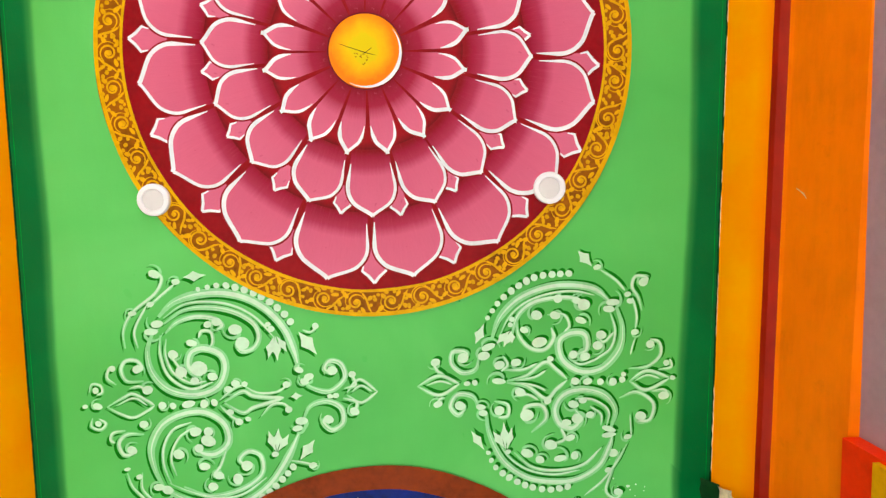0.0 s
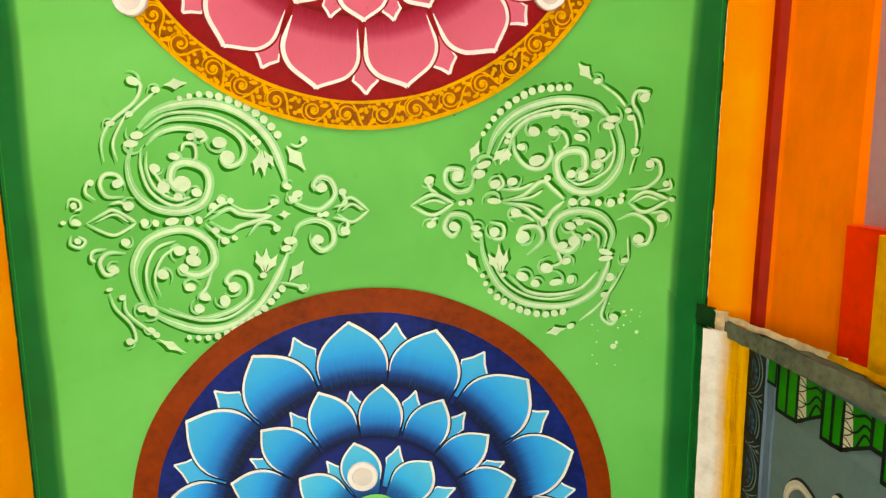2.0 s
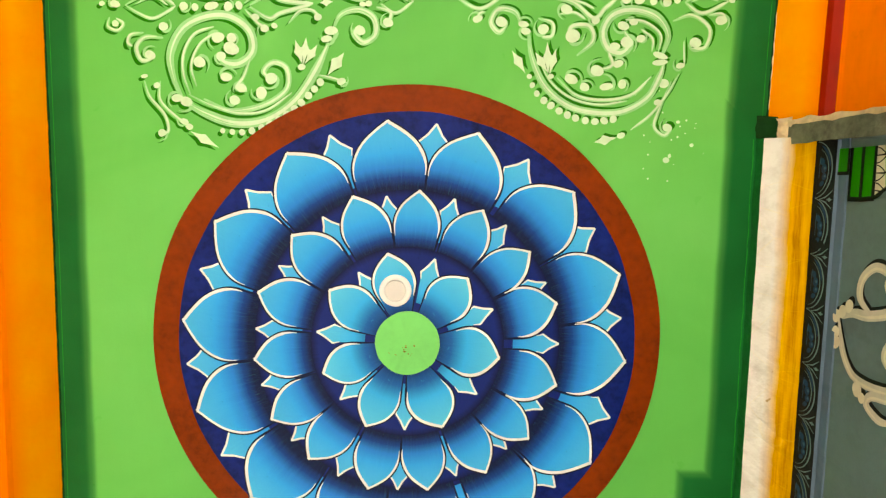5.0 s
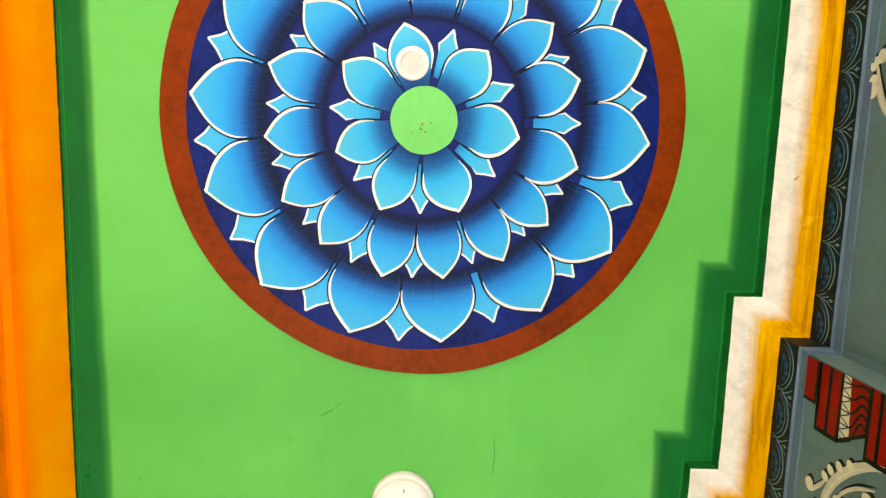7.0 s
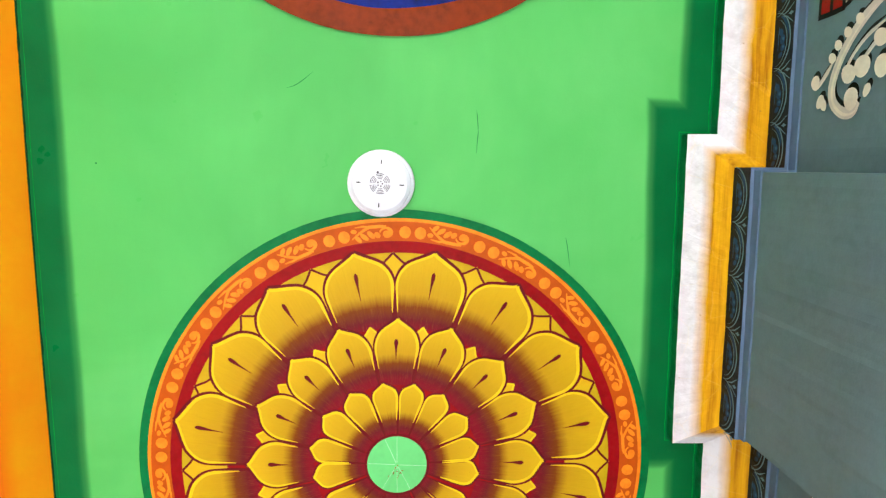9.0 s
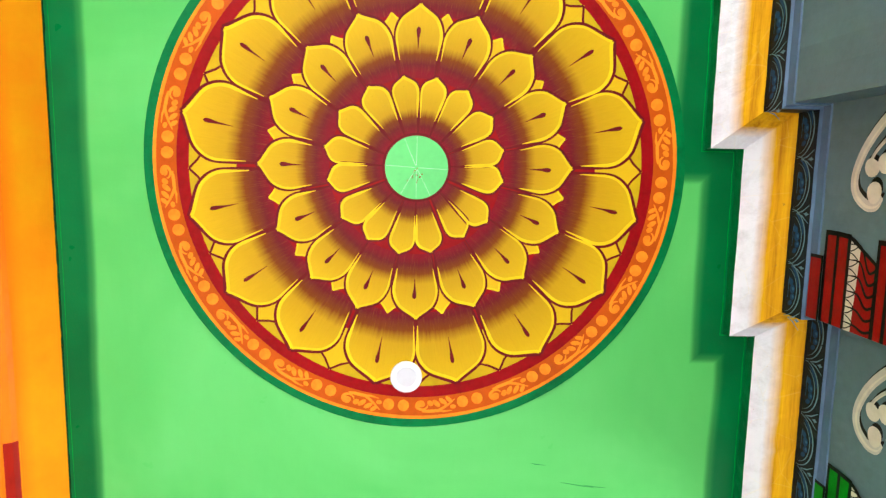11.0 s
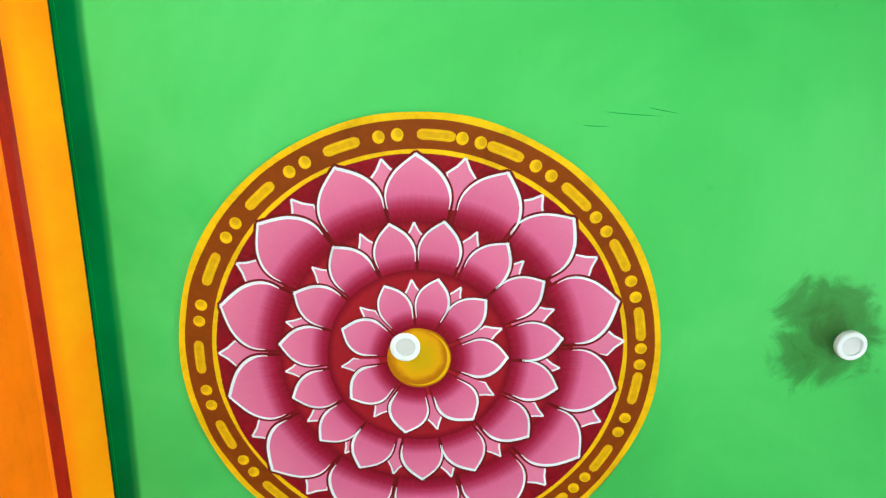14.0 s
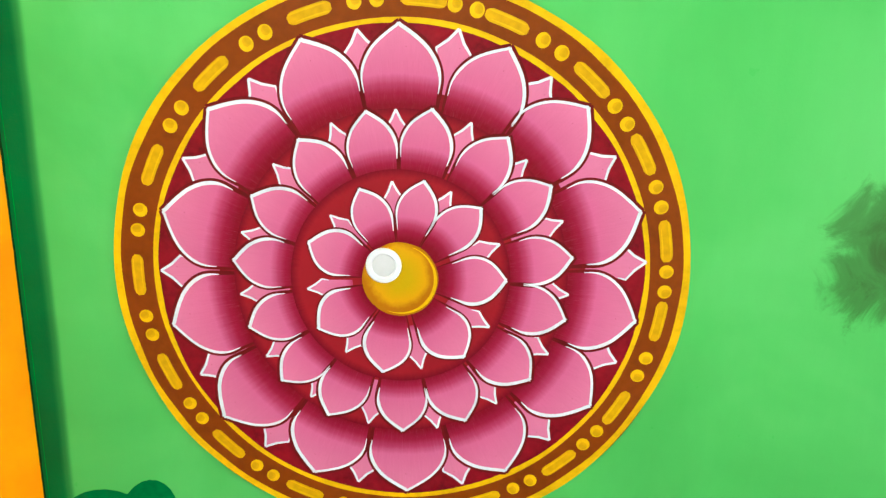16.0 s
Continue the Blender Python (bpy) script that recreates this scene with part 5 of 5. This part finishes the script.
def capital(x, y, flip, reach, drop, colour, label):
    """A painted pilaster capital: neck, double bands and leafy slopes with thick black outlines, cut off at the wall's corner."""
    ob = thing("painted_capital", label, "wall painting", "painted capitals on the shrine wall", m=on_wall(x + 0.0688, y, drop, flip))
    wide, foot = reach + 0.042, reach + 0.004
    layers = [("neck", 2.504, 2.472, reach, reach, -0.0034), ("band", 2.470, 2.442, wide, wide, 0), ("band", 2.442, 2.413, wide, wide - 0.002, 0),
              ("slope", 2.413, 2.349, wide - 0.002, foot, 0), ("band", 2.347, 2.324, wide - 0.004, wide - 0.004, 0), ("band", 2.324, 2.300, wide - 0.004, wide - 0.006, 0),
              ("slope", 2.300, 2.240, wide - 0.006, foot, 0), ("band", 2.240, 2.215, foot, foot, 0), ("band", 2.215, 2.17, wide, wide, 0), ("band", 2.17, 2.0, reach, reach, 0)]
    for k, (name, zt, zb, lt, lb, dz) in enumerate(layers):
        z = dz - 0.0003
        p = part(name, [(0, zt, z), (lt, zt, z), (lb, zb, z), (0, zb, z)], [(0, 1, 2, 3)], colour, ob)
        w = 0.0078 if name == "band" else 0.0058
        edges = [ribbon([(lt, zt), (lb, zb)], [w, w], z - 0.0005), ribbon([(0, zb), (lb + w / 2, zb)], [w * 0.8, w], z - 0.0005)]
        if name == "band":
            edges.append(ribbon([(0, zt), (lt + w / 2, zt)], [w, w * 0.8], z - 0.00052))
        part("outline", *joined(*edges), M_BLACK, p)
        if name == "slope":
            h = zt - zb
            part("pale_edge", [(0, zt - 0.003, z - 0.0003), (lt - 0.003, zt - 0.003, z - 0.0003), (lt + (lb - lt) * 0.42, zt - h * 0.42, z - 0.0003), (0, zt - h * 0.30, z - 0.0003)], [(0, 1, 2, 3)], M_CAP_W, p)
            lines = []
            n = max(3, round(lt / 0.024))
            for i in range(n):
                a0, a1 = lt * (i + 0.1) / n, lt * (i + 1.0) / n
                am = (a0 + a1) / 2
                lines.append(ribbon(curve_through([(a0, zt - 0.004), (a0 + 0.003, zt - h * 0.20), (am, zt - h * 0.36), (a1 - 0.003, zt - h * 0.20), (a1, zt - 0.004)], 5), [0.0020] * 21, z - 0.0006))
                b0 = foot * (i + 0.55) / n
                lines.append(ribbon(curve_through([(am, zt - h * 0.05), (am - 0.002, zt - h * 0.45), (b0 - 0.004, zt - h * 0.75), (b0, zb)], 6), [0.0016 + 0.0003 * q for q in range(10)] + [0.0044] * 9, z - 0.0007))
            part("leaf_line_work", *joined(*lines), M_BLACK, p)
    return ob


capital(WALLS[0][0], 0.655, 1, 0.041, 0.0, M_CAP_G, "green painted stepped capital beside the rough plaster joint")
capital(WALLS[1][0], WALLS[1][1] + 0.001, 1, 0.071, -0.028, M_CAP_R, "crimson painted stepped capital with black outlines")
capital(WALLS[3][0], WALLS[3][2] - 0.001, -1, 0.106, -0.012, M_CAP_R, "wide crimson painted stepped capital with black outlines")
capital(WALLS[4][0], WALLS[4][2] - 0.001, -1, 0.087, 0.0, M_CAP_G, "green painted stepped capital at the shrine's corner")


def wall_painting(x, y, z, drawing, label):
    """An ivory leaf scroll with black shade lines, brushed on a wall that faces the corridor."""
    ob = thing("painted_scroll", label, "wall painting", "painted scrolls on the shrine wall", m=on_wall(x + 0.0690, y, z))
    level = [0.0]

    def brush(w, *points):
        level[0] += 0.00002
        pts = curve_through(points, 8)
        n = len(pts)
        st = part("stroke", *ribbon(pts, taper(n, w, 0.22, 0.14, 0.4), -0.0006 - level[0]), M_IVORY, ob)
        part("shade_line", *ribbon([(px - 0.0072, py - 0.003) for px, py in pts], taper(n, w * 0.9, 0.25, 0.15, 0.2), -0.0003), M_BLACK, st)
        part("tone", *ribbon([(px + 0.002, py - 0.001) for px, py in pts[n // 6:]], taper(n - n // 6, w * 0.3, 0.3, 0.3, 0.1), -0.0008 - level[0]), M_IVORY_L, st)

    def dab(a, b, rx, ry, turn=0.0):
        level[0] += 0.00002
        st = part("dab", *blob(a, b, rx, ry, turn, 16, -0.0009 - level[0], 0.12), M_IVORY_L, ob)
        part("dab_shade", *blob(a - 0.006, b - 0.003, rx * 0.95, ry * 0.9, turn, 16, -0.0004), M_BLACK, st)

    drawing(brush, dab)
    return ob


def crest(brush, dab, beads=True):
    """A C-scroll that ends in a curl, with dabs inside it."""
    brush(0.017, (-0.105, -0.075), (-0.092, -0.035), (-0.066, 0.006), (-0.029, 0.040), (0.010, 0.058), (0.038, 0.054), (0.056, 0.030), (0.056, 0.008), (0.044, -0.004))
    brush(0.006, (-0.062, -0.050), (-0.046, -0.012), (-0.022, 0.018), (0.004, 0.034))
    brush(0.007, (-0.045, -0.060), (-0.034, -0.030), (-0.014, -0.006))
    dab(0.036, 0.013, 0.0165, 0.0155); dab(0.000, 0.022, 0.0135, 0.0165, 0.4); dab(-0.007, -0.006, 0.0155, 0.0170); dab(-0.002, -0.046, 0.0160, 0.0150)
    dab(-0.040, -0.040, 0.0120, 0.0150, 0.3); dab(0.028, -0.020, 0.010, 0.007, 0.5)
    if beads:
        for a, b in ((-0.028, 0.062), (-0.045, 0.050), (-0.060, 0.030), (-0.074, 0.006)):
            dab(a, b, 0.0075, 0.0095, 0.5)
        brush(0.008, (-0.024, 0.058), (-0.006, 0.074), (0.012, 0.096), (0.004, 0.108), (-0.006, 0.100))
        dab(0.003, 0.100, 0.0115, 0.0105); dab(0.034, 0.084, 0.0115, 0.0085, 0.6); dab(0.040, 0.076, 0.0095, 0.0075, -0.5)


def plain_crest(brush, dab):
    crest(brush, dab, False)


def vine_scroll(brush, dab):
    """Two leafy arms that spring from a jagged crown, with curls and buds."""
    brush(0.017, (-0.012, 0.078), (-0.024, 0.050), (-0.026, 0.018), (-0.040, -0.030), (-0.072, -0.090), (-0.094, -0.140), (-0.10, -0.19))
    brush(0.015, (-0.028, 0.008), (-0.050, 0.038), (-0.082, 0.036), (-0.104, 0.008), (-0.096, -0.026), (-0.078, -0.036))
    dab(-0.078, -0.038, 0.0175, 0.0250, 0.3); dab(-0.096, -0.060, 0.008, 0.006)
    brush(0.014, (-0.006, 0.086), (0.022, 0.078), (0.044, 0.070), (0.064, 0.056), (0.078, 0.036), (0.082, -0.002), (0.076, -0.048), (0.060, -0.10))
    for a, b in ((-0.012, 0.092), (-0.022, 0.078), (-0.034, 0.062), (0.016, 0.092), (0.032, 0.088)):
        dab(a, b, 0.0120, 0.0095, 0.5)
    dab(0.094, 0.028, 0.0120, 0.0110); dab(0.104, 0.016, 0.0090, 0.0080)
    brush(0.014, (0.120, -0.060), (0.126, -0.026), (0.112, 0.004), (0.096, -0.004), (0.090, -0.040), (0.082, -0.090))
    dab(-0.050, -0.125, 0.0230, 0.0260); dab(-0.026, -0.150, 0.0180, 0.0170); dab(-0.062, -0.165, 0.0200, 0.0160)
    brush(0.013, (0.012, -0.080), (0.004, -0.040), (0.028, -0.026), (0.046, -0.050), (0.040, -0.090))
    dab(-0.125, -0.085, 0.0170, 0.0120, 0.6); dab(-0.118, -0.104, 0.0140, 0.0100, -0.3); dab(-0.135, -0.125, 0.0090, 0.0080); dab(-0.140, -0.145, 0.0085, 0.0080)


def leaf_spray(brush, dab):
    """A pair of leaf tips below a curl."""
    brush(0.012, (-0.012, 0.012), (0.004, 0.000), (0.016, -0.026), (0.010, -0.060), (-0.014, -0.085))
    brush(0.012, (-0.034, -0.004), (-0.016, -0.014), (0.004, -0.036), (0.004, -0.060))
    dab(-0.014, 0.014, 0.0100, 0.0080, 0.4); dab(-0.032, -0.002, 0.0100, 0.0080, 0.4); dab(-0.030, -0.060, 0.0200, 0.0170)


IVORY_SCROLL = "ivory painted leaf scroll with black shade lines"
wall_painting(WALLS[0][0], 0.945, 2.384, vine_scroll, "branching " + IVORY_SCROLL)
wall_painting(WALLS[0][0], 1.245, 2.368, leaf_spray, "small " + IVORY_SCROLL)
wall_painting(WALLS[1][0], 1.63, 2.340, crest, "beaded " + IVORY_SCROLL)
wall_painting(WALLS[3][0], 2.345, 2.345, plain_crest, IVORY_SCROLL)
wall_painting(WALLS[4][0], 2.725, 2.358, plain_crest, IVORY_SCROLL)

# red and white petals on the cove of the shrine's end
def on_end(x):
    """Frame on the sloping cove of the shrine's end: x along it, y down the slope, z out of it."""
    return Matrix(((1, 0, 0, x), (0, -0.7071, 0.7071, 3.0608 - 0.020), (0, -0.7071, -0.7071, 2.6182 - 0.020), (0, 0, 0, 1)))


wavy = [(0.03 * i, -0.0150 + 0.002 * math.sin(i * 2.1)) for i in range(60)]
part("red_band", *ribbon(wavy, [0.004, 0.018] + [0.021] * 58, 0.0), M_ORANGE2, cornice, "orange-red band", m=on_end(0.722))
end_leaf = mesh_of("end_petal", *blob(0, 0, 0.0165, 0.0066, 0.45, 18, 0.0, 0.2), M_WHITE)
end_rim = mesh_of("end_petal_rim", *blob(0, 0, 0.0205, 0.0098, 0.45, 18, 0.0, 0.2), M_ORANGE2)
end_tip = mesh_of("end_petal", *blob(0, 0, 0.0185, 0.0080, -0.1, 18, 0.0, 0.2), M_CREAM)
end_tip_rim = mesh_of("end_petal_rim", *blob(0, 0, 0.0210, 0.0098, -0.1, 18, 0.0, 0.2), M_RED)
for i in range(30):
    end = on_end(0.715 + 0.052 * i)
    p = put("end_petal", end_tip, cornice, end @ Matrix.Translation((0.004, 0.004, 0.0008)))
    put("end_petal_rim", end_tip_rim, p, Matrix.Translation((0, 0, -0.0004)))
    if i:
        p = put("end_petal", end_leaf, cornice, end @ Matrix.Translation((-0.020, -0.009, 0.0016)))
        put("end_petal_rim", end_rim, p, Matrix.Translation((0, 0, -0.0004)))

# ---------------------------------------------------------------- where the orange beam ends
def rough_slab(x0, x1, y0, y1, z0, z1, seed, amp=0.006, nz=26, ny=8):
    """A rough upright strip of plaster that faces the corridor."""
    v, f = [], []
    for i in range(nz + 1):
        for k in range(ny + 1):
            z, y = z1 + (z0 - z1) * i / nz, y0 + (y1 - y0) * k / ny
            e = amp * noise.noise((z * 30, k * 9, seed)) if k in (0, ny) else 0
            v.append((x0 + (x1 - x0) * i / nz + amp * 0.6 * noise.noise((y * 60, z * 40, seed)), y + e, z))
    for i in range(nz):
        for k in range(ny):
            a = i * (ny + 1) + k
            f.append((a, a + 1, a + ny + 2, a + ny + 1))
    return v, f


joint = thing("plaster_joint", "rough unpainted grey plaster joint beside the orange beam", "plaster patch", kind="structure")
part("backing", *box(0.745, 0.626, 0, 0.80, 0.645, CEIL), M_PLASTER, joint)
part("grey_strip", *rough_slab(0.692, 0.728, 0.608, 0.642, 2.10, 2.60, 2, 0.004), M_PLASTER, joint, "grey rough plaster")
part("cream_edge", *rough_slab(0.690, 0.742, 0.597, 0.609, 2.32, 2.60, 5, 0.006), M_CREAM, joint, "cream plaster edge")
part("ochre_edge", *rough_slab(0.735, 0.752, 0.596, 0.608, 2.0, 2.36, 7, 0.004), M_OCHRE, joint, "ochre paint edge")
part("cream_patch", *rough_slab(0.676, 0.696, 0.592, 0.634, 2.598, 2.640, 9, 0.008, 10), M_CREAM, joint, "cream patch")
part("green_patch", *rough_slab(0.656, 0.684, 0.588, 0.630, 2.622, 2.6470, 11, 0.008, 10), M_BLACKGREEN, joint, "dark green paint patch")

post = thing("painted_post", "red and gold painted post below the orange beam", "pilaster", kind="structure")
part("red_face", *box(0.768, 0.400, 0, 0.812, 0.618, 2.383), M_ORANGE2, post, "bright red-orange face")
part("gold_face", *box(0.758, 0.405, 0, 0.772, 0.621, 2.300), M_OCHRE, post, "gold face")

scr = thing("paint_scratch", "pale scratch in the orange paint", "scratch")
part("scratch", *ribbon([(0, 0), (0.008, 0.006), (0.018, 0.022)], [0.001, 0.0022, 0.0008]), M_CREAM, scr, m=Matrix(((0, -0.23, 1, 0.7487), (-1, 0, 0, 0.018), (0, 0.97, 0.2, 2.468), (0, 0, 0, 1))))

# ---------------------------------------------------------------- corner flower and paint splashes
flower = thing("flower_relief", "orange plaster flower relief with dark green painted outline", "relief", m=Matrix.Translation((-0.555, 4.44, CEIL)))
part("outline_paint", *joined(blob(0.0, -0.005, 0.098, 0.088, 0, 28, -0.0006), blob(0.080, -0.035, 0.056, 0.085, 0.25, 24, -0.0009), blob(-0.08, 0.03, 0.07, 0.07, 0, 20, -0.0012)), M_DKGREEN, flower, "dark green painted halo")


def lobe(cx, cy, rx, ry, turn, high):
    v, f = [], []
    n, rings = 22, 6
    for k in range(rings + 1):
        t = k / rings
        for i in range(n):
            a = 2 * math.pi * i / n
            r = math.cos(t * math.pi / 2) ** 0.7 if t < 1 else 0.02
            u, w = rx * r * math.cos(a) * (1 + 0.15 * math.cos(a)), ry * r * math.sin(a)
            v.append((cx + u * math.cos(turn) - w * math.sin(turn), cy + u * math.sin(turn) + w * math.cos(turn), -high * math.sin(t * math.pi / 2)))
    for k in range(rings):
        for i in range(n):
            q = (i + 1) % n
            f.append((k * n + i, k * n + q, (k + 1) * n + q, (k + 1) * n + i))
    return v, f


part("petal", *lobe(-0.005, 0.0, 0.066, 0.064, 0.0, 0.016), M_BEAM, flower, smooth=True)
part("petal", *lobe(0.062, -0.030, 0.046, 0.024, -0.75, 0.012), M_BEAM, flower, smooth=True)
part("petal", *lobe(-0.075, 0.020, 0.040, 0.035, 0.4, 0.012), M_BEAM, flower, smooth=True)
part("petal", *lobe(0.055, 0.05, 0.060, 0.04, 0.6, 0.014), M_BEAM, flower, smooth=True)
part("bud", *lobe(0.0, 0.030, 0.026, 0.026, 0.0, 0.026), M_ORANGE, flower, smooth=True)

splash = thing("paint_splashes", "small cream paint splashes on the green ceiling", "paint splashes", kind="stuff", m=Matrix.Translation((0, 0, CEIL - 0.0007)))
rs = random.Random(5)
drops = [blob(0.489, 0.672, 0.0065, 0.0055), blob(0.495, 0.664, 0.003, 0.004), blob(0.477, 0.529, 0.010, 0.0085), blob(0.536, 0.643, 0.004, 0.0035), blob(0.508, 0.60, 0.004, 0.003)]
for i in range(22):
    drops.append(blob(0.47 + rs.gauss(0, 0.035), 0.62 + rs.gauss(0, 0.04), rs.uniform(0.0008, 0.0022), n=8))
part("splash", *joined(*drops), M_SCROLL, splash)

# fine scratches and pencil marks
marks = thing("ceiling_scratches", "fine dark scratches in the green ceiling paint", "scratches", kind="stuff", m=Matrix.Translation((0, 0, CEIL - 0.0005)))
lines = []
for x0, y0, dx, dy in ((0.30, 2.985, 0.075, 0.012), (0.345, 2.990, 0.05, 0.006), (0.24, 2.945, 0.03, 0.004), (0.34, 3.395, 0.11, 0.006), (0.30, 3.42, 0.05, 0.002), (0.42, 3.385, 0.06, 0.010),
                       (0.155, 1.66, 0.004, 0.05), (0.158, 1.70, -0.003, 0.04), (-0.20, 1.62, 0.05, -0.03), (0.33, 1.90, 0.01, 0.06)):
    lines.append(ribbon(curve_through([(x0, y0), (x0 + dx * 0.4, y0 + dy * 0.3 + 0.0015), (x0 + dx, y0 + dy)], 6), taper(13, 0.0012, 0.3, 0.3, 0.2)))
for x0, y0 in ((-0.100, 2.642), (-0.085, 2.69), (0.17, 0.21), (0.29, 3.86), (-0.42, 2.30), (-0.56, 1.76)):
    lines.append(blob(x0, y0, 0.0016, n=8))
part("scratch", *joined(*lines), M_DKGREEN, marks)

for md, zz in ((m2, -0.0066), (m3, -0.0068), (m1, -0.0066)):
    rs = random.Random(md.name)
    bits = [blob(rs.gauss(-0.004, 0.009), rs.gauss(0.014, 0.007), rs.uniform(0.0008, 0.0024), rs.uniform(0.0006, 0.0014), rs.uniform(0, 3), 8) for i in range(14)]
    part("hub_mark", [(a, b, zz) for a, b, q in joined(*bits)[0]], joined(*bits)[1], M_GOLD_D, md)
bits = [ribbon([(0.004 * math.cos(a), 0.004 * math.sin(a)), (0.058 * math.cos(a), 0.058 * math.sin(a))], [0.0007, 0.0005], -0.0067) for a in (0.05, 1.57, 1.1, 2.1, 3.2, 4.72, 4.3)]
part("hub_lines", *joined(*bits), M_SCROLL, m3)
bits = [ribbon([(-0.05, -0.014), (0.0, 0.003), (0.02, 0.008)], [0.0008, 0.0016, 0.0006], -0.0067), ribbon([(-0.012, 0.010), (0.012, -0.006)], [0.0006, 0.0014], -0.0068)]
part("hub_crack", *joined(*bits), M_BLACK, m1)
